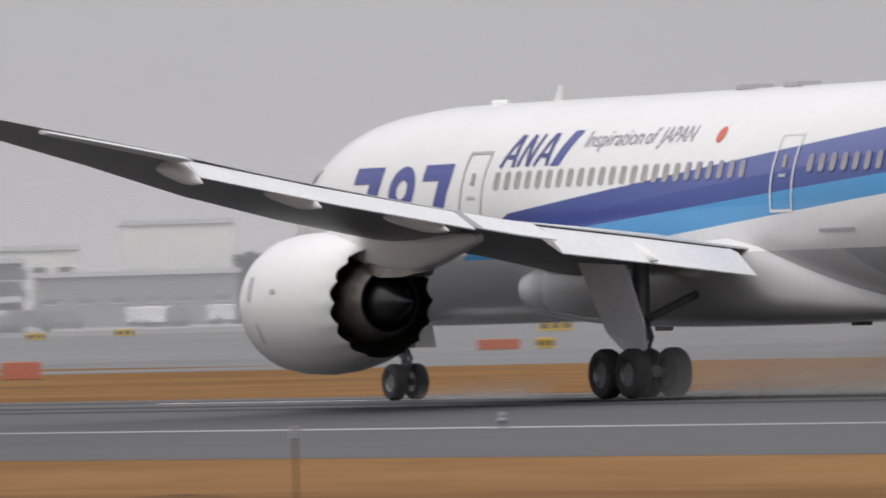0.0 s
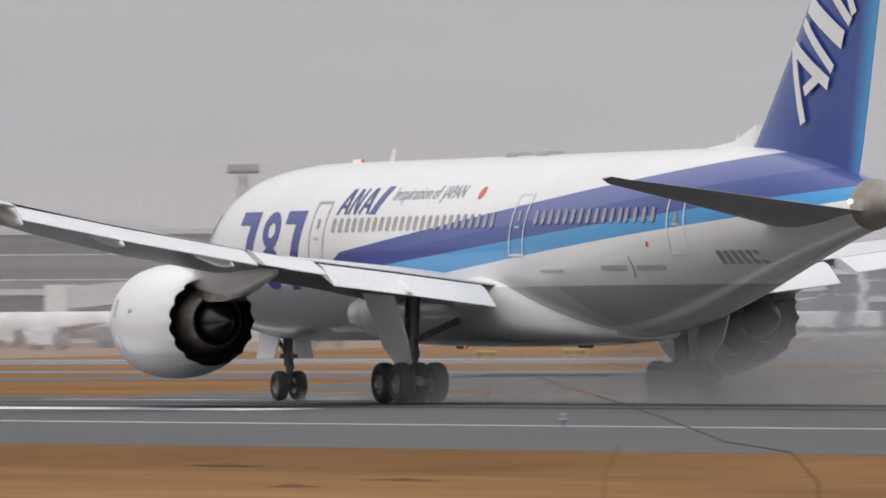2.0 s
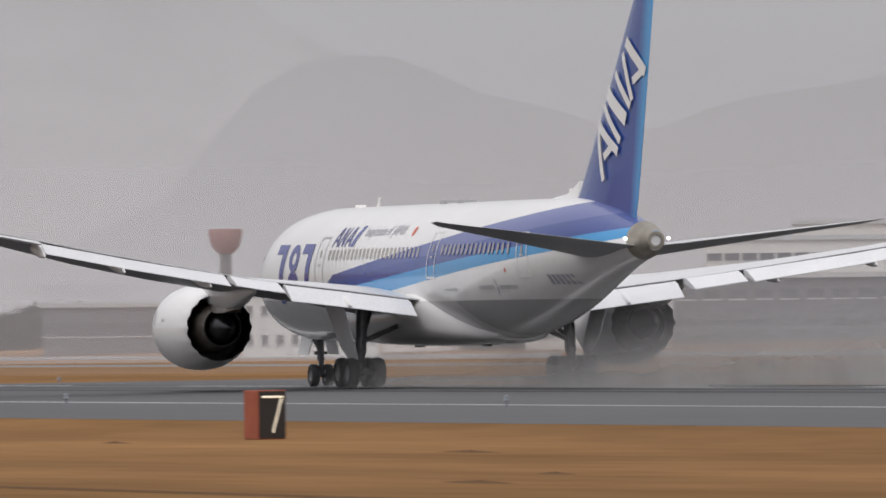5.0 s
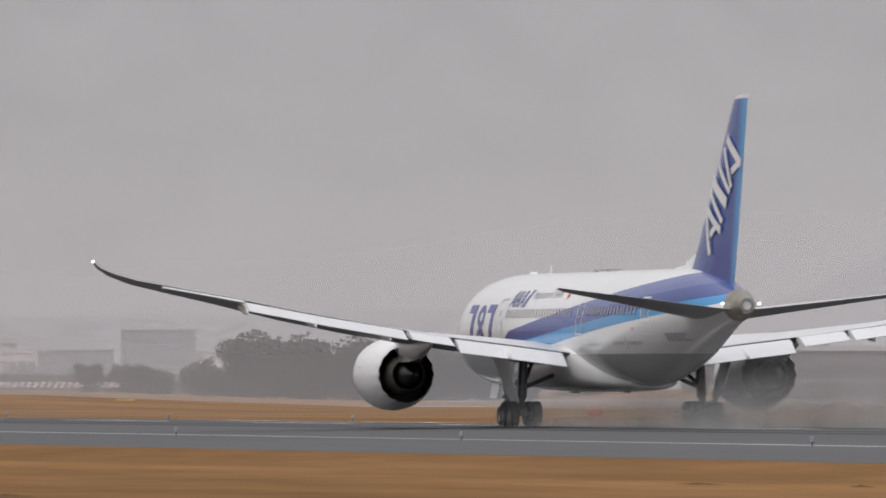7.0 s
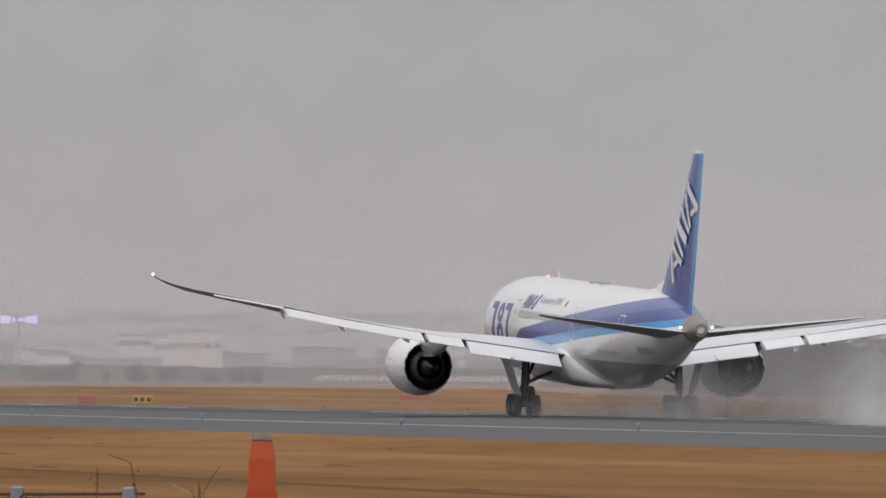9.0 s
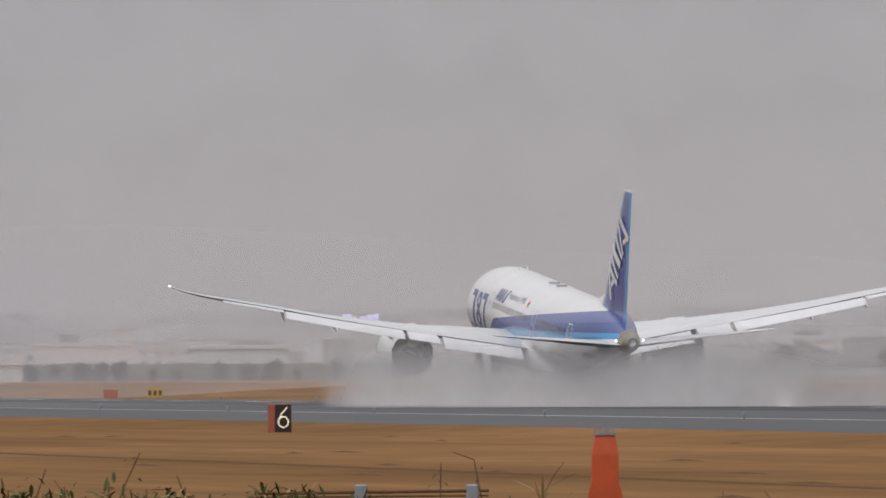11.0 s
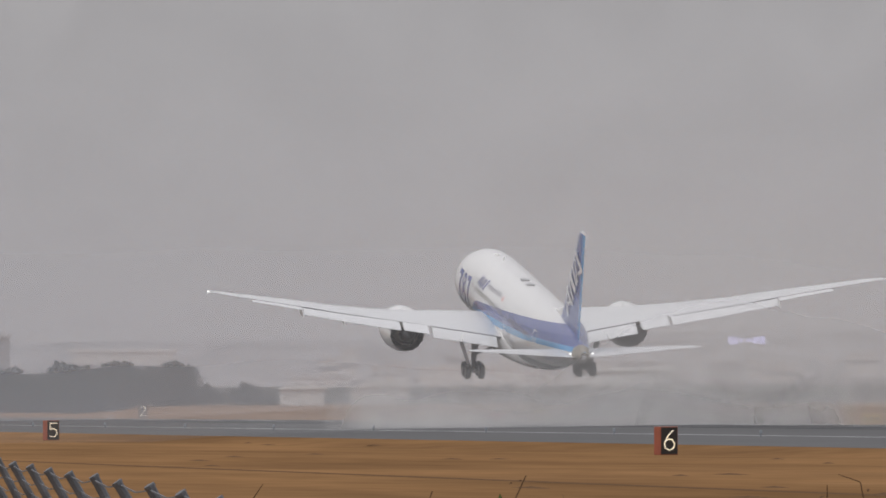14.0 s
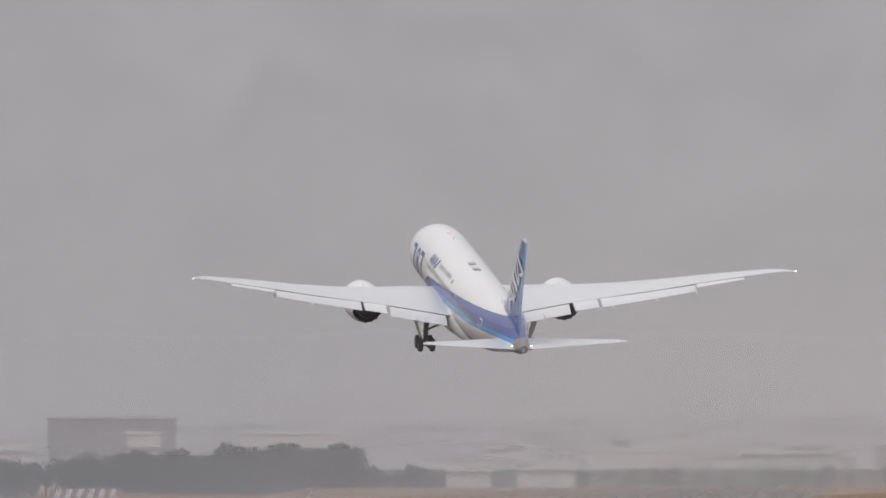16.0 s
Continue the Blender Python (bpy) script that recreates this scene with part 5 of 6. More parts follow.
building(19.5, 20.4, 1800, 12.0, M["bldg_grey"], "grey airport building with rows of windows", 3, 12, win=(2.4, 1.2))
building(18.1, 19.44, 1900, 16.5, M["bldg_white"], "pale tan office block with bands of windows", 3, 17, win=(2.3, 1.1))
building(18.5, 19.3, 1980, 19.5, M["bldg_white"], "pale high office block", 4, 9, win=(3.2, 1.1))
building(17.95, 19.47, 1760, 10.2, M["bldg_grey"], "long grey low building with rows of dark windows", 2, 13, win=(2.4, 1.3))
building(17.28, 17.93, 1720, 8.3, M["bldg_white"], "pale hangar with a wide door", 1, 1, win=(15.5, 5.0), roof="flat")
building(16.65, 17.2, 1820, 9.0, M["bldg_grey"], "grey hangar beside the apron", 1, 4, win=(5, 4))
building(16.0, 16.62, 1700, 8.4, M["bldg_white"], "white two-storey building with small windows", 2, 9, win=(0.9, 1.3))
building(16.63, 16.98, 1760, 10.0, M["bldg_white"], "pale three-storey building with small windows", 3, 7, win=(0.9, 0.9))
building(15.1, 15.9, 1900, 7.5, M["bldg_grey"], "grey shed beyond the runway", 1, 8, win=(3, 2))
building(12.08, 12.42, 2300, 12.5, M["bldg_grey"], "grey flat-roofed block beyond the trees", 3, 8, win=(1.3, 1.0))
building(11.75, 12.05, 2350, 9.0, M["bldg_grey"], "grey house block with a pitched roof", 2, 5, roof="gable")
building(8.76, 9.2, 2205, 6.9, M["bldg_white"], "white flat-roofed building with small windows", 1, 7, win=(1.5, 1.0), pale_roof=True)
building(7.42, 7.62, 1900, 3.7, M["bldg_white"], "white arched hangar roof beyond the grass", 0, 0, roof="arch", depth=14, pale_roof=True)
building(7.74, 8.0, 1960, 4.0, M["bldg_white"], "long pale shed roof beyond the grass", 0, 0, roof="gable", pale_roof=True, depth=12)
building(6.48, 6.95, 2700, 12.4, M["bldg_white"], "pale long block behind the trees", 2, 14, win=(1.6, 1.0), pale_roof=True)
building(5.98, 6.13, 2750, 12.6, M["bldg_white"], "pale flat-roofed block behind the trees", 2, 5, win=(1.4, 1.0), pale_roof=True)
building(5.30, 5.55, 2750, 11.6, M["bldg_white"], "pale flat-roofed block behind the trees", 2, 8, win=(1.4, 1.0), pale_roof=True)
building(5.62, 6.2, 2950, 17.0, M["bldg_grey"], "long grey hazy block behind the trees", 3, 16, win=(1.4, 1.0))
building(6.29, 6.37, 2030, 3.6, M["bldg_white"], "small white shed at the edge of the trees", 0, 0, roof="flat", depth=5, pale_roof=True)
building(8.05, 8.5, 2500, 8.2, M["bldg_white"], "pale long low block among the town trees", 1, 9, win=(1.6, 1.0), pale_roof=True)
building(7.05, 7.25, 2100, 3.0, M["bldg_white"], "white low tent roof", 0, 0, roof="arch", depth=12)
bt = 6.0
while bt < 15.0:
    w = rng.uniform(0.12, 0.32)
    building(bt, bt + w, rng.uniform(2450, 2950), rng.uniform(3.6, 7.0) if bt < 9.6 else rng.uniform(6.0, 12.5), M[rng.choice(("bldg_white", "bldg_grey", "bldg_grey"))], "small hazy town house block", rng.choice((1, 2, 3)), rng.choice((3, 5, 6)),
             win=(1.4, 1.1), roof=rng.choice(("flat", "flat", "gable")), depth=14, name="town_building", group="town buildings")
    bt += w + rng.uniform(0.0, 0.16)


bt = 7.6
while bt < 13.2:
    w = rng.uniform(0.06, 0.2)
    building(bt, bt + w, rng.uniform(2950, 3250), rng.uniform(6.0, 14.0), M[rng.choice(("bldg_white", "bldg_white", "bldg_grey"))], "hazy town block on the lower slope", rng.choice((2, 3, 4)), rng.choice((3, 4, 6)),
             win=(1.5, 1.1), roof=rng.choice(("flat", "flat", "gable")), depth=12, name="town_building", group="town buildings")
    bt += w + rng.uniform(0.0, 0.1)


def control_tower(m):
    ob = thing("control_tower", m, "grey airport control tower with a wide dark cab", "tower")
    prof = (("shaft", [(0, 2.9), (19, 2.9)], M["bldg_grey"]), ("gallery", [(19, 3.0), (20.2, 5.0), (20.9, 5.0), (21.0, 4.4)], M["bldg_grey"]), ("cab", [(21.0, 4.2), (24.0, 4.7)], M["bldg_dark"]), ("roof", [(24.0, 4.9), (24.6, 4.8), (25.6, 2.0), (27.6, 1.2), (27.7, 0.05)], M["roof"]))
    for nm, pts, mat in prof:
        bm = bmesh.new()
        revolve(bm, pts, (0, 0, 0), 16)
        for v in bm.verts:
            v.co = Vector((v.co.x, v.co.z, v.co.y))
        part(nm, bm, mat, ob)


control_tower(facing(24.34, 1780))


def radome(m):
    ob = thing("radome", m, "pale round radome on a grey tower", "radar dome")
    bm = bmesh.new()
    tube(bm, (0, 0, 0), (0, 0, 23.5), 2.0, 1.6, n=12)
    part("tower", bm, M["bldg_grey"], ob)
    bm = bmesh.new()
    bmesh.ops.create_icosphere(bm, subdivisions=3, radius=3.5, matrix=Matrix.Translation((0, 0, 26.2)))
    part("dome", bm, M["bldg_white"], ob, "pale panelled dome")


radome(facing(24.18, 1850))


def mast(m, height, head, mat, label):
    ob = thing("floodlight_mast", m, label, "mast", "masts")
    bm = bmesh.new()
    for a, b in ((-1, -1), (1, -1), (1, 1), (-1, 1)):
        tube(bm, (a * 0.9, b * 0.9, 0), (a * 0.5, b * 0.5, height), 0.14, n=6)
    n = int(height / 2)
    for i in range(n):
        z0, z1 = height * i / n, height * (i + 1) / n
        k = 0.9 - 0.4 * i / n
        tube(bm, (-k, -k, z0), (k, -k, z1), 0.08, n=4)
        tube(bm, (k, k, z0), (-k, k, z1), 0.08, n=4)
    part("lattice", bm, mat, ob)
    bm = bmesh.new()
    box(bm, -head, head, -0.8, 0.8, height, height + 0.4)
    for i in range(5):
        x = -head + 2 * head * (i + 0.5) / 5
        box(bm, x - 0.3, x + 0.3, -1.0, -0.5, height + 0.4, height + 1.3)
    part("lamp_platform", bm, mat, ob)


for b, d, h, head, nm in ((24.95, 1700, 24, 2.2, "bldg_grey"), (25.5, 1800, 22, 1.6, "bldg_grey"), (21.73, 1750, 22.5, 2.2, "bldg_grey"), (20.45, 1800, 20, 1.5, "bldg_grey"), (19.77, 1800, 18.5, 1.6, "bldg_grey"), (16.93, 1750, 11, 1.0, "bldg_grey")):
    mast(facing(b, d), h, head, M[nm], "grey lattice floodlight mast by the apron" if nm != "dull_red" else "thin red lattice mast in the distance")


def water_tower(m, shaft, r, label):
    ob = thing("radar_tower", m, label, "tower", "radar towers")
    bm = bmesh.new()
    tube(bm, (0, 0, 0), (0, 0, shaft), r * 0.42, r * 0.34, n=12)
    part("shaft", bm, M["bldg_grey"], ob)
    bm = bmesh.new()
    rings = revolve(bm, [(shaft - 0.4, r * 0.4), (shaft + 0.6, r * 0.8), (shaft + 2.8, r), (shaft + 3.3, r * 0.95), (shaft + 3.4, 0.05)], (0, 0, 0), 18)
    for v in bm.verts:
        v.co = Vector((v.co.x, v.co.z, v.co.y))
    part("drum", bm, M["far_red"], ob, "greyish red drum", smooth=True)


M["far_red"] = material("greyish_red_paint", (0.33, 0.17, 0.16), 0.7, vary=0.1, scale=0.3)
water_tower(facing(15.93, 1900), 15.0, 2.6, "greyish red drum-topped tower in the distance")
water_tower(facing(19.79, 1780), 20.5, 1.4, "greyish red drum-topped tower by the apron")


def antenna_array(m):
    ob = thing("antenna_array", m, "grey framework of aerials on a roof mast", "antenna")
    bm = bmesh.new()
    tube(bm, (0, 0, 0), (0, 0, 14.2), 0.35, n=8)
    part("mast", bm, M["bldg_grey"], ob)
    for z, w in ((8.3, 3.6), (11.2, 2.8), (13.6, 5.4)):
        bm = bmesh.new()
        box(bm, -w, w, -0.2, 0.2, z, z + 0.3)
        for i in range(6):
            x = -w + 2 * w * i / 5
            box(bm, x - 0.1, x + 0.1, -0.1, 0.1, z - 0.9, z + 0.9)
        part("crossbar", bm, M["bldg_grey"], ob)


antenna_array(facing(16.46, 1730))


def lit_sign(m):
    ob = thing("roof_sign", m, "pale violet lit sign on a far roof", "sign")
    bm = bmesh.new()
    box(bm, -0.08, 0.08, 0.2, 0.5, -13, 1.0)
    part("support", bm, M["bldg_grey"], ob)
    for x, w, h in ((-2.4, 0.9, 0.7), (-1.0, 0.35, 0.35), (0.4, 0.6, 0.3), (2.0, 0.9, 0.6), (2.9, 0.35, 0.75)):
        bm = bmesh.new()
        box(bm, x - w, x + w, -0.1, 0.2, -h, h)
        part("lit_bar", bm, M["violet"], ob, "lit violet bar")


M["violet"] = material("violet_lit_panel", (0.6, 0.6, 0.8), 0.5, emit=((0.62, 0.60, 0.98), 0.6))
lit_sign(facing(9.53, 2250, 12.4))


def barrier(b0, b1, dist, n=46, tall=1.9, z=None):
    ob = thing("jet_barrier", facing((b0 + b1) / 2, dist, z), "long low barrier in red and white stripes", "barrier")
    w = dist * math.tan(radians(b1 - b0)) / n
    red = white = None
    for i in range(n):
        x = (i - n / 2 + 0.5) * w
        even = i % 2 == 0
        src = red if even else white
        if src is None:
            bm = bmesh.new()
            vs = box(bm, -w / 2, w / 2, -0.2, 0.2, 0, tall)
            for v in vs:
                v.co.x += 0.5 * v.co.z / tall
            bmesh.ops.bevel(bm, geom=bm.edges[:], offset=0.03, segments=1, affect="EDGES")
            o = part("stripe", bm, M["far_red"] if even else M["marking"], ob)
            o.matrix_basis = pose(x, 0, 0)
            red, white = (o, white) if even else (red, o)
        else:
            share("stripe", src, ob, pose(x, 0, 0))


barrier(10.86, 12.1, 2100, 80, 0.9, 2.0)
barrier(5.62, 5.92, 2040, 12, 1.5)


def parked_plane(m, k, label):
    ob = thing("parked_airplane", m, label, "airplane", "parked airplanes")
    bm = bmesh.new()
    secs = []
    for x, r, z in ((0, 0.1, 2.6), (0.6, 0.9, 2.8), (2, 1.55, 3.0), (4, 1.9, 3.1), (22, 1.9, 3.1), (27, 1.3, 3.6), (31, 0.4, 4.2)):
        secs.append([(x * k, r * k * math.cos(a), (z + r * math.sin(a)) * k) for a in [2 * math.pi * i / 16 for i in range(16)]])
    loft(bm, secs)
    part("fuselage", bm, M["marking"], ob, "white fuselage", smooth=True)
    bm = bmesh.new()
    vs = [(24, 4.9), (30.2, 10.4), (32.6, 10.4), (30.8, 4.4)]
    loft(bm, [[(x * k, y, z * k) for x, z in vs] for y in (-0.15, 0.15)])
    part("tail_fin", bm, M["marking"], ob, "white tail fin")
    bm = bmesh.new()
    bmesh.ops.create_cone(bm, cap_ends=True, segments=20, radius1=1.25 * k, radius2=1.25 * k, depth=0.5, matrix=Matrix.Translation((29.2 * k, 0, 7.4 * k)) @ Matrix.Rotation(math.pi / 2, 4, "X"))
    part("tail_disc", bm, M["red"], ob, "red disc on the fin")
    for s in (-1, 1):
        bm = bmesh.new()
        loft(bm, [[(x * k, y * k, z * k) for x, z in c] for y, c in ((s * 1.5, ((11, 2.2), (17.5, 2.2), (17.5, 2.5), (11, 2.6))), (s * 15, ((18.5, 3.4), (20, 3.4), (20, 3.5), (18.5, 3.55))))])
        part("wing", bm, M["wing"], ob)
        bm = bmesh.new()
        tube(bm, (9.5 * k, s * 5 * k, 1.4 * k), (13 * k, s * 5 * k, 1.5 * k), 0.95 * k, 0.6 * k, n=14)
        part("engine", bm, M["marking"], ob)
        bm = bmesh.new()
        tube(bm, (15.5 * k, s * 2.5 * k, 0), (15.5 * k, s * 2.5 * k, 2.2 * k), 0.22 * k, n=8)
        part("gear_leg", bm, M["strut"], ob)
    bm = bmesh.new()
    tube(bm, (3.5 * k, 0, 0), (3.5 * k, 0, 1.7 * k), 0.2 * k, n=8)
    part("gear_leg", bm, M["strut"], ob)


parked_plane(facing(24.06, 1633, turn=245), 1.25, "parked white airliner with a red disc on its tail")
parked_plane(facing(20.4, 1600, turn=8), 0.9, "parked white airliner before the terminal")


def jet_bridge(m, label):
    ob = thing("jet_bridge", m, label, "jet bridge", "jet bridges")
    bm = bmesh.new()
    loft(bm, [[(x, y, z + dz) for y, dz in ((-1.6, 0), (1.6, 0), (1.6, 2.9), (-1.6, 2.9))] for x, z in ((0, 4.2), (18, 5.6))])
    part("tunnel", bm, M["roof"], ob)
    for x in (5.0, 15.5):
        bm = bmesh.new()
        box(bm, x - 0.5, x + 0.5, -1.2, 1.2, 0, 5.2)
        part("leg", bm, M["bldg_grey"], ob)
    bm = bmesh.new()
    box(bm, -3, 0.2, -2, 2, 3.6, 7.4)
    part("cabin", bm, M["bldg_white"], ob)


for b in (25.05, 21.95, 22.4, 23.75, 20.95):
    jet_bridge(facing(b, 1690, turn=rng.uniform(-25, 25)), "grey jet bridge on legs at the terminal")


def service_vehicle(m, w, label):
    ob = thing("service_vehicle", m, label, "vehicle", "apron vehicles")
    bm = bmesh.new()
    box(bm, -w / 2, w / 2 - 1.6, -1.1, 1.1, 0.6, 2.6)
    bmesh.ops.bevel(bm, geom=bm.edges[:], offset=0.12, segments=1, affect="EDGES")
    part("body", bm, M["marking"] if rng.random() < 0.7 else M["bldg_grey"], ob)
    bm = bmesh.new()
    loft(bm, [[(x, y, z) for x, z in ((w / 2 - 1.55, 0.6), (w / 2, 0.6), (w / 2, 1.3), (w / 2 - 0.4, 2.1), (w / 2 - 1.55, 2.1))] for y in (-1.0, 1.0)])
    part("cab", bm, M["bldg_grey"], ob)
    for x in (-w / 2 + 0.9, w / 2 - 0.9):
        bm = bmesh.new()
        tube(bm, (x, -1.1, 0.5), (x, 1.1, 0.5), 0.5, n=12)
        part("axle_wheels", bm, M["tyre"], ob)


for b, d in [(rng.uniform(20.6, 27.0), rng.uniform(1450, 1650)) for _ in range(46)]:
    service_vehicle(facing(b, d, turn=rng.uniform(-40, 40)), rng.uniform(3.4, 5.5), "small pale service vehicle on the apron")


def far_tree(m, height, radius, seed, leaves=1600):
    r = random.Random(seed)
    ob = thing("tree", m, "dark hazy broadleaf tree beyond the airfield", "tree", "far trees")
    bm = bmesh.new()
    tube(bm, (0, 0, -1.2), (0, 0, height * 0.5), 0.3, 0.16, n=7)
    lobes = []
    for i in range(8):
        a = r.uniform(0, 6.28)
        k = r.uniform(0.2, 0.75)
        c = Vector((radius * k * math.cos(a), radius * k * math.sin(a), height * r.uniform(0.16, 0.84)))
        lobes.append((c, radius * r.uniform(0.35, 0.6)))
        tube(bm, (0, 0, height * 0.3), c, 0.12, 0.04, n=5)
    part("trunk", bm, M["stem"], ob)
    verts, faces = [], []
    for c, rad in lobes:
        for j in range(leaves // 8):
            d = Vector((r.gauss(0, 1), r.gauss(0, 1), r.gauss(0, 1))).normalized()
            p = c + d * rad * r.uniform(0.6, 1.0)
            n = len(verts)
            for _ in range(3):
                verts.append(p + Vector((r.gauss(0, 0.32), r.gauss(0, 0.32), r.gauss(0, 0.28))))
            faces.append((n, n + 1, n + 2))
    link_mesh("crown", verts, faces, M["far_tree"], ob)
    return ob


protos = [far_tree(facing(13.9, 2000), 9.5, 4.6, 1), far_tree(facing(13.7, 2020), 8.2, 4.2, 2), far_tree(facing(13.5, 2010), 7.0, 4.0, 3), far_tree(facing(13.1, 2030), 10.5, 5.0, 4), far_tree(facing(12.9, 2000), 5.2, 3.4, 5)]
woods = [(12.45, 13.9, 2040, 40, (0, 1, 2, 3)), (14.0, 15.6, 2150, 16, (2, 4)), (10.9, 12.0, 2330, 20, (2, 4)), (11.9, 12.6, 2100, 12, (2, 4)), (5.2, 6.7, 1950, 46, (1, 2)), (5.9, 6.75, 1950, 18, (1, 1, 0)), (6.68, 6.98, 2000, 14, (1, 0, 2)), (7.0, 7.4, 2080, 16, (4, 2)), (7.3, 10.6, 2195, 56, (4, 4, 2)), (5.2, 7.4, 2650, 12, (1, 2, 4)),
         (26.55, 28.2, 1900, 34, (3, 0)), (17.0, 17.3, 1800, 5, (4,))]
for b0, b1, d, n, which in woods:
    for i in range(n):
        b = rng.uniform(b0, b1)
        far = min(2195, max(d, 222 / math.sin(radians(b)))) + rng.uniform(-20, 20) if b < 7.4 and d < 2200 else d + rng.uniform(-60, 30)
        k = far / d * rng.uniform(0.66, 0.82) * (1.0 if b < 6.98 else 0.75) if b < 7.0 else rng.uniform(0.26, 0.5) if b < 10.6 else 0.62 if b < 12.6 else 1.0
        m = facing(b, far, turn=rng.uniform(0, 360))
        m.translation.z += bank_rise(m.translation.x, m.translation.y)
        copy_thing(protos[rng.choice(which)], m @ Matrix.Scale(k, 4))


def ridge(name, rows, dist, mat, label, base=-30):
    """A hill line: (bearing, height in metres), with a folded slope towards the eye."""
    verts, faces = [], []
    n, m = 120, 12
    b0, b1 = rows[0][0], rows[-1][0]
    for i in range(n + 1):
        b = b0 + (b1 - b0) * i / n
        h = float(np.interp(b, [r[0] for r in rows], [r[1] for r in rows]))
        h += noise.noise(Vector((b * 1.6, dist * 0.01, 0))) * h * 0.10 + noise.noise(Vector((b * 7, dist * 0.01, 5))) * h * 0.025
        for j in range(m + 1):
            u = j / m
            p = spot(b, dist - 500 * (1 - u) + 60 * noise.noise(Vector((b * 3, u * 3, 2))), 0)
            verts.append((p.x, p.y, base + (h - base) * u**1.4))
    for i in range(n):
        for j in range(m):
            a = i * (m + 1) + j
            faces.append((a, a + m + 1, a + m + 2, a + 1))
    ob = link_mesh(name, verts, faces, mat, smooth=True)
    return tagged(ob, label, kind="structure")


K = 4500 * math.pi / 180
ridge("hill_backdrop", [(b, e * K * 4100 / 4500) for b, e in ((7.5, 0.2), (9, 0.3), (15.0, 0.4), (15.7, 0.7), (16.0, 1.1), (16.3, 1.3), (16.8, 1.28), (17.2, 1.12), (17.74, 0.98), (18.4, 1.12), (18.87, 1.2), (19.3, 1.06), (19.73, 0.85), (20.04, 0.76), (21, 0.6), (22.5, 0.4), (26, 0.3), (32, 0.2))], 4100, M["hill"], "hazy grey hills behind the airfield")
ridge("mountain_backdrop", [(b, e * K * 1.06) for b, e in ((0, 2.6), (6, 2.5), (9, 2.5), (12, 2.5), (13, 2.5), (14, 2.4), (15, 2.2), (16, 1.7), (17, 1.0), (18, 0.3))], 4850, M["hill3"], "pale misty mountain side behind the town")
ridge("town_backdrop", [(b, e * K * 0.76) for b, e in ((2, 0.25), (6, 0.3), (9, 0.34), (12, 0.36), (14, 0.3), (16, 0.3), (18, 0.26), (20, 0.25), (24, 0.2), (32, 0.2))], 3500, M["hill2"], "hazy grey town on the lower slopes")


# ---- mist and spray, as see-through sheets ----
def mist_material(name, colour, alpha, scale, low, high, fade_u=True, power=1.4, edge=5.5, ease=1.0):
    """Haze or spray put into a partly clear sheet: denser low down, patchy. u runs along a sheet, v up it."""
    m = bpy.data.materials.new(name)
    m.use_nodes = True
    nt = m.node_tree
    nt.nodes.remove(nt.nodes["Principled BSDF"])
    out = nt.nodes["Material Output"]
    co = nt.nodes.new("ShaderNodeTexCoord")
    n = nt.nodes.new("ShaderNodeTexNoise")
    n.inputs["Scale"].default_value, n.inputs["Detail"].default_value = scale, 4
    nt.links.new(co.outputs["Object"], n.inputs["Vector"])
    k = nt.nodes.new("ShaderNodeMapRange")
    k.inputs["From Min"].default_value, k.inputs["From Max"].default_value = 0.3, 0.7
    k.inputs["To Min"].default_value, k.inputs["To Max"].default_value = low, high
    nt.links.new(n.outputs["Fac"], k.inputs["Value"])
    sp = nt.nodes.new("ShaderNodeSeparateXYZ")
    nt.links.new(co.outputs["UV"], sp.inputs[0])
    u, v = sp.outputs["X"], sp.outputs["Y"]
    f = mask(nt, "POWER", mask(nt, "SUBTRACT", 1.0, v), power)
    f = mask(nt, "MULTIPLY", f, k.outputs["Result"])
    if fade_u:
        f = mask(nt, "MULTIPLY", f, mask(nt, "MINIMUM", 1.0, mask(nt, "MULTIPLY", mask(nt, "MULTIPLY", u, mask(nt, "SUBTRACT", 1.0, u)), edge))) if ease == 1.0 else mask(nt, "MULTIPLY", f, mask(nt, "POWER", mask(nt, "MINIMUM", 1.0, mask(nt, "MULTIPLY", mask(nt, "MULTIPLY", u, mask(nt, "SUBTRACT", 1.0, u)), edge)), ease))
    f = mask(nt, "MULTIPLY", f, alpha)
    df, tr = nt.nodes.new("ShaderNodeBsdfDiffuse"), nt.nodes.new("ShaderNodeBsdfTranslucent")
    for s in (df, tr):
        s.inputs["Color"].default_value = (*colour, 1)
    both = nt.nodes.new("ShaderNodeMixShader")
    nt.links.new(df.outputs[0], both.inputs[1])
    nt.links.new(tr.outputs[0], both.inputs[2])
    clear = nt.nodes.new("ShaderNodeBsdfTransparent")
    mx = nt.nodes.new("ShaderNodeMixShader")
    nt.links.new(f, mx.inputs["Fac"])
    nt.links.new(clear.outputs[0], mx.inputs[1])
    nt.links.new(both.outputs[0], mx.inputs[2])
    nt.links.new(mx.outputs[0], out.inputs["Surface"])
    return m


M["haze"] = mist_material("haze_veil", (0.88, 0.89, 0.94), 0.32, 0.006, 0.8, 1.15, False, 1.5)
M["haze_far"] = mist_material("haze_veil_far", (0.88, 0.89, 0.94), 0.54, 0.006, 0.8, 1.12, False, 1.9)
M["haze_near"] = mist_material("haze_veil_near", (0.86, 0.86, 0.88), 0.1, 0.01, 0.8, 1.15, False, 1.5)
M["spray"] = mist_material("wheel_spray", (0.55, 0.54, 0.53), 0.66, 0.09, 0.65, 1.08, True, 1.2)
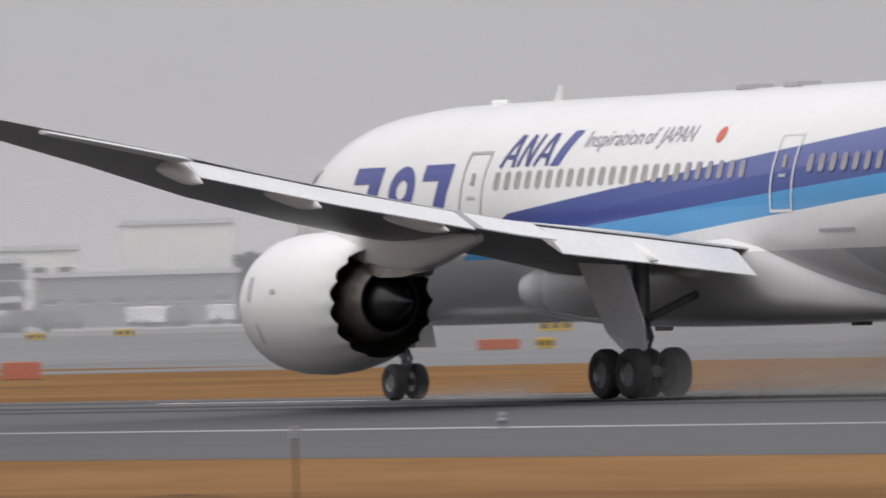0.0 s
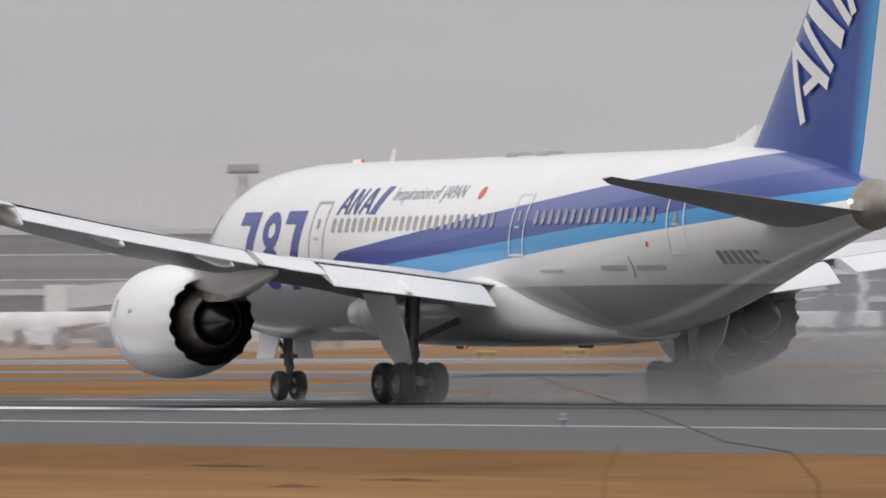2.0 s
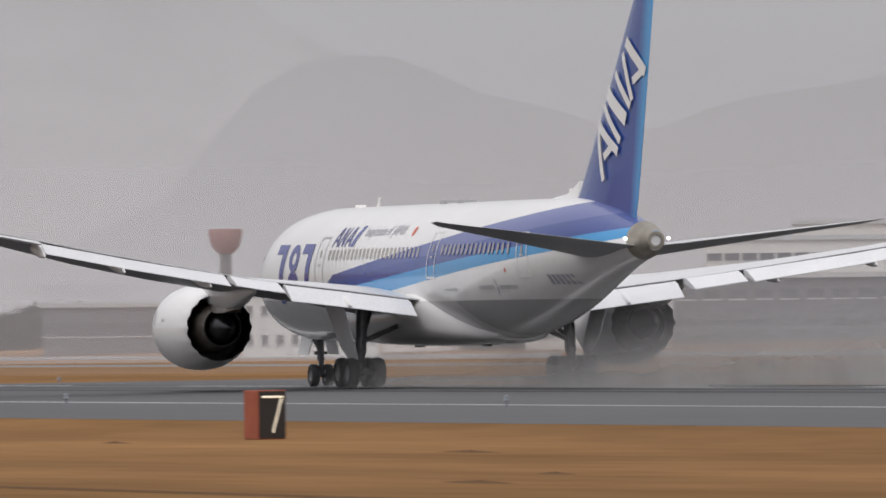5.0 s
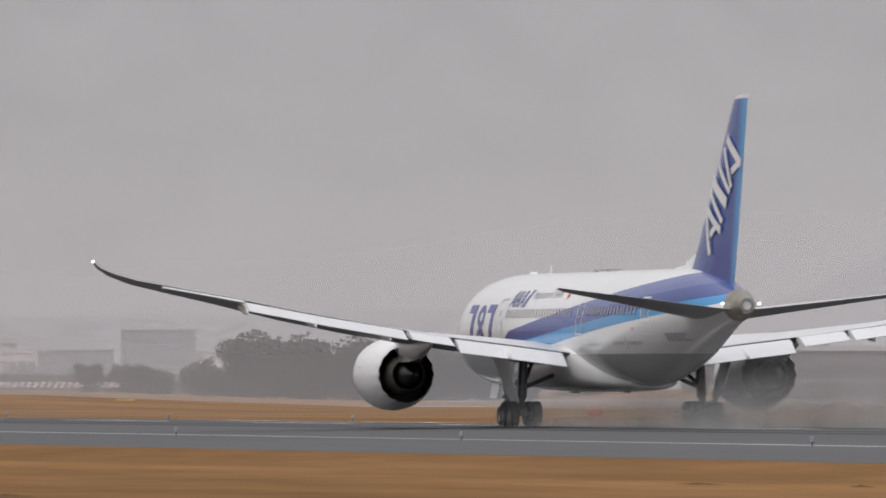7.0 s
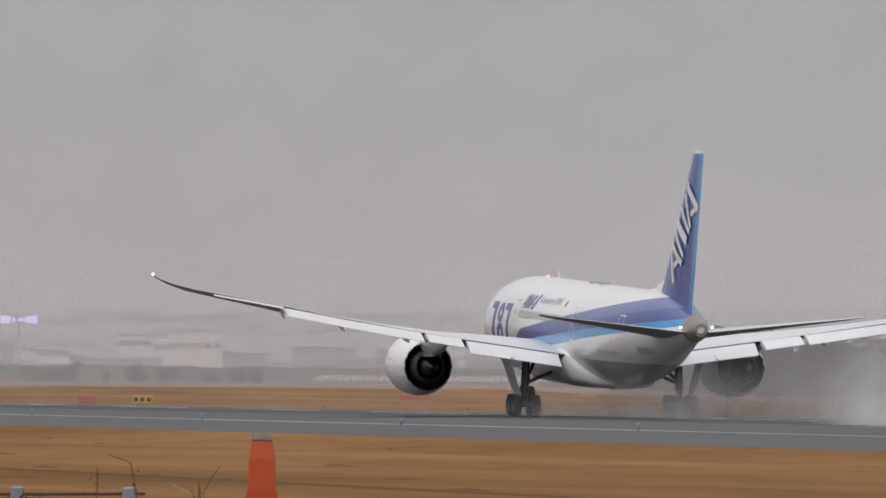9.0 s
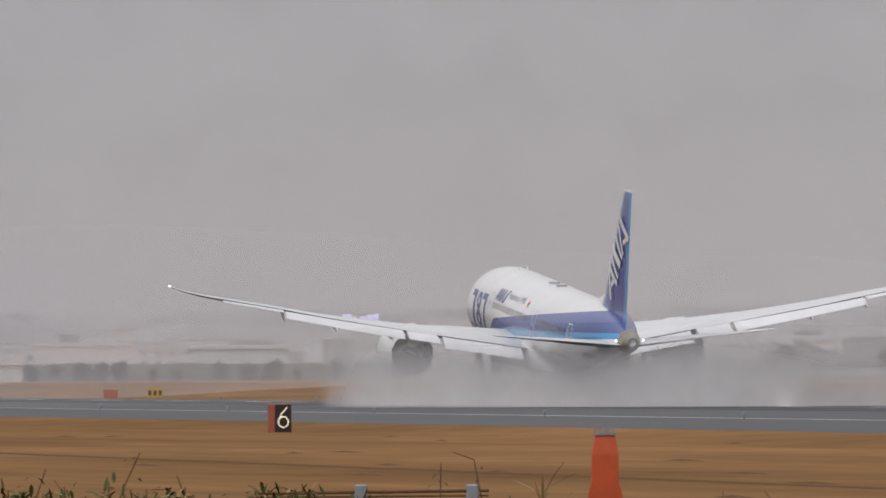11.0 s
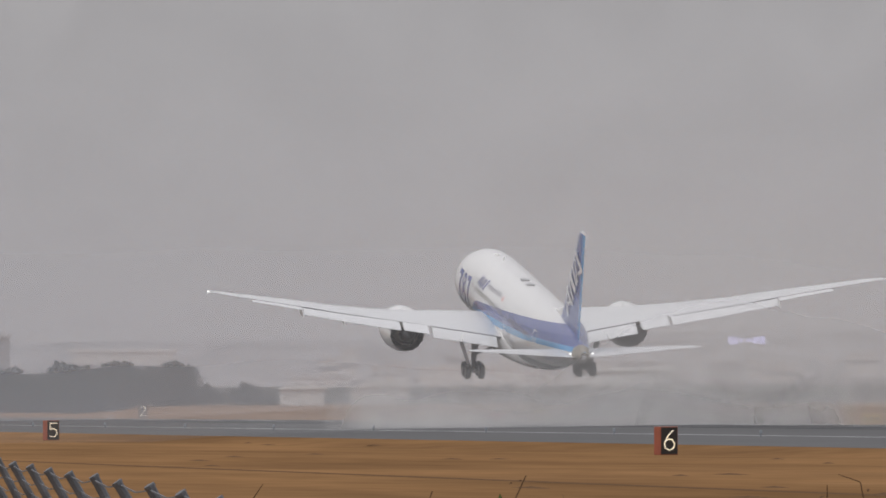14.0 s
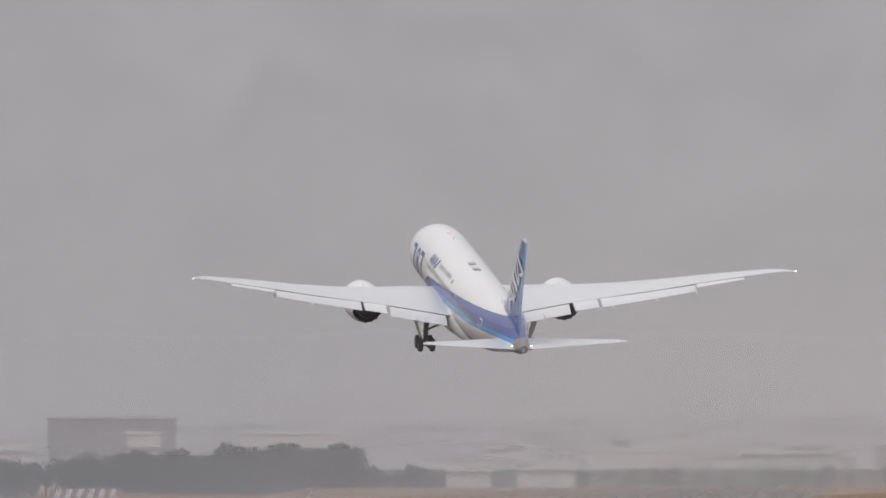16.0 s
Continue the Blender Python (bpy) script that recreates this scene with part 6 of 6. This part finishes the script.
M["veil"] = mist_material("plane_haze_tint", (0.86, 0.84, 0.82), 0.62, 0.04, 0.75, 1.1, True, 1.5, 4.5, 2.0)
M["haze_mid"] = mist_material("haze_veil_mid", (0.84, 0.85, 0.89), 0.26, 0.006, 0.8, 1.15, True, 1.4, 9.0)
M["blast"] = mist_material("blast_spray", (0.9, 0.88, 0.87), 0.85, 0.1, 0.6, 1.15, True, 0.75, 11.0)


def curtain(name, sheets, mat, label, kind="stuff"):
    """Curved see-through sheets standing in for mist: each a function of u, v to a point."""
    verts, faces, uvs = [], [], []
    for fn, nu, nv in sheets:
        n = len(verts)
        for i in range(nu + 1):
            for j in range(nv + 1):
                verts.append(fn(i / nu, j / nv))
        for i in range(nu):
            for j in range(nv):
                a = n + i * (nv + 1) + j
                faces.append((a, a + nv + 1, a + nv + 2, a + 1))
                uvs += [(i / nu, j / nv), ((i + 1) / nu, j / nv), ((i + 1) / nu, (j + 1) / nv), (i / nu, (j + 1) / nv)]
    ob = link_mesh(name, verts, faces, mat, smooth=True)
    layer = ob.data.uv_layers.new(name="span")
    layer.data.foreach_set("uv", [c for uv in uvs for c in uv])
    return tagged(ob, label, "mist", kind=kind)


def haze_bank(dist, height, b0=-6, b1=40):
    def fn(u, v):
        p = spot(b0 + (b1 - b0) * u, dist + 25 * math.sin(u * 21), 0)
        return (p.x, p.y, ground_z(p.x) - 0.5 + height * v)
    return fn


# standing sheets whose pale colour washes out what lies beyond, in place of haze
curtain("haze_bank", [(haze_bank(1425, 60), 60, 6)], M["haze"], "see-through sheet standing in for grey haze over the far airfield", "structure")
curtain("haze_bank", [(haze_bank(2240, 95), 60, 6)], M["haze_far"], "see-through sheet standing in for grey haze before the far town", "structure")

curtain("haze_bank", [(haze_bank(960, 45), 60, 6)], M["haze_near"], "see-through sheet standing in for haze over the middle airfield", "structure")
curtain("haze_bank", [(haze_bank(1720, 60, -4, 13), 60, 6)], M["haze_mid"], "see-through sheet standing in for haze before the far trees", "structure")


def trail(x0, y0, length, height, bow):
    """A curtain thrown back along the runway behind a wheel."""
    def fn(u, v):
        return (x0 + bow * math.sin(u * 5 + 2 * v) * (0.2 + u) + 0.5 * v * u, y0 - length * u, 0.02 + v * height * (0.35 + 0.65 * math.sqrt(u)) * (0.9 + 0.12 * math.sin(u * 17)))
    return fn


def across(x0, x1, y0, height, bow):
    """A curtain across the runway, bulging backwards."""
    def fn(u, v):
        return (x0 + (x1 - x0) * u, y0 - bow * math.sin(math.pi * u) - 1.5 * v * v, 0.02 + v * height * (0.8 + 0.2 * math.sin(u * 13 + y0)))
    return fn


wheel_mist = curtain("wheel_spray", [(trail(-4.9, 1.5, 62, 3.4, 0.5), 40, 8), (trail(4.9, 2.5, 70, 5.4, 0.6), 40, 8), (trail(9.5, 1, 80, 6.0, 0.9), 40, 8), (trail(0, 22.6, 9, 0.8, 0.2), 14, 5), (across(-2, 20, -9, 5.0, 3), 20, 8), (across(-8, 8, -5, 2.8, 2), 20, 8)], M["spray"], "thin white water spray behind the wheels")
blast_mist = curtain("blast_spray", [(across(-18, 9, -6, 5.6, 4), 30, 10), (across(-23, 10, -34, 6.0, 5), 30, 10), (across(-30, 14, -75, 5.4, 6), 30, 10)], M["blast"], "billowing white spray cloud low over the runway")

# a see-through sheet added between eye and aircraft to haze it
plane_haze = curtain("vapour_veil", [(across(-46, 120, -46, 32, 5), 30, 10)], M["veil"], "see-through warm grey sheet added to haze the aircraft")


def motions():
    flight = (
        (0, 292.00, 0.00, 0.00, 0.00, 0.00),
        (0.5, 312.02, 0.00, 0.00, 0.00, 0.00),
        (1, 337.51, 0.00, 0.00, 0.00, 0.00),
        (1.5, 359.72, 0.00, 0.00, 0.00, 0.00),
        (2, 383.60, 0.00, 0.00, 0.00, 0.00),
        (2.5, 404.58, 0.00, 0.00, 0.00, 0.00),
        (3, 427.31, 0.00, 0.00, 0.00, 0.00),
        (3.5, 453.14, 0.00, 0.00, 0.00, 0.00),
        (4, 477.87, 0.00, 0.00, 0.00, 0.00),
        (4.2, 489.90, 0.00, 0.00, 0.00, 0.00),
        (6.3, 602.21, 0.00, 0.00, 0.00, 0.00),
        (6.5, 613.35, 0.00, 0.00, 0.00, 0.00),
        (7, 641.86, 0.01, 0.00, 0.00, 0.00),
        (7.5, 670.96, 0.00, 0.00, 0.00, 0.00),
        (8, 703.44, 0.00, 1.05, 0.00, 0.00),
        (8.5, 733.31, 0.01, 1.47, 0.00, 0.00),
        (8.7, 743.11, 0.00, 1.61, 0.00, 0.00),
        (10.8, 875.56, 0.23, 4.52, -1.23, -0.12),
        (11, 888.32, 0.38, 4.70, -1.22, -0.05),
        (11.5, 921.66, 0.45, 5.60, -1.09, 0.01),
        (12, 954.59, 0.59, 6.52, -1.09, 0.44),
        (12.5, 987.37, 0.92, 7.25, -1.14, 0.28),
        (13, 1020.64, 1.66, 8.16, -1.12, 0.69),
        (13.5, 1055.18, 2.65, 8.46, -1.00, 0.92),
        (14, 1089.03, 4.06, 9.48, -0.96, 1.14),
        (14.5, 1124.79, 5.95, 9.97, -1.09, 1.50),
        (15, 1162.57, 8.48, 11.09, -1.02, 1.90),
        (15.5, 1199.09, 11.40, 12.15, -1.00, 2.13),
        (16, 1235.25, 15.18, 13.37, -0.82, 2.26),
    )
    walk(airplane, [(t, pose(RW, y, z, 0, 0, yaw) @ pose(0, 0, 0, pitch, bank, 0)) for t, y, z, pitch, bank, yaw in flight])
    for side, wing in zip((-1, 1), wings):
        walk(wing, [(t, pose(side * 2.0, 0, 3.5, 0, -side * a, 0)) for t, a in ((0, 0), (6.3, 0), (8.5, 0.3), (11, 2.4), (12.5, 2.3), (14, 2.8), (16, 3.1))])

    # turned so that the lamp faces the camera at each flash
    for beacon in beacons:
        x, y, z = beacon.matrix_basis.translation
        walk(beacon, [(k * 0.2, pose(x, y, z, 0, 0, -20 + (k * 0.2 - 0.47) / 1.4 * 360)) for k in range(81)])

    # the spray keeps to the ground behind the aircraft; the cloud is kept out of the camera's view, moved in by 10.8 s,
    # then drops back and sinks
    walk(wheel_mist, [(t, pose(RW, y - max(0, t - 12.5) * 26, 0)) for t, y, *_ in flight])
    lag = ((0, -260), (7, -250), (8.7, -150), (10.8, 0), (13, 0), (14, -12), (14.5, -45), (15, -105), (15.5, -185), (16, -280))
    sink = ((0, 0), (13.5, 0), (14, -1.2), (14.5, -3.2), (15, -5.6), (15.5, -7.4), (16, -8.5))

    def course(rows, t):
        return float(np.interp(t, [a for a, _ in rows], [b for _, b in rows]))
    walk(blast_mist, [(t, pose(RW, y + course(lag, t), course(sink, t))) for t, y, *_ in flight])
    # this sheet stays behind and below ground until it should haze the aircraft
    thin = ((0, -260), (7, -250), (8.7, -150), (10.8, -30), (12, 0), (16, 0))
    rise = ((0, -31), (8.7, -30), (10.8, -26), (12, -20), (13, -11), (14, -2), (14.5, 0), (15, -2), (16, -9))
    walk(plane_haze, [(t, pose(RW, y + course(thin, t), course(rise, t))) for t, y, *_ in flight])


motions()
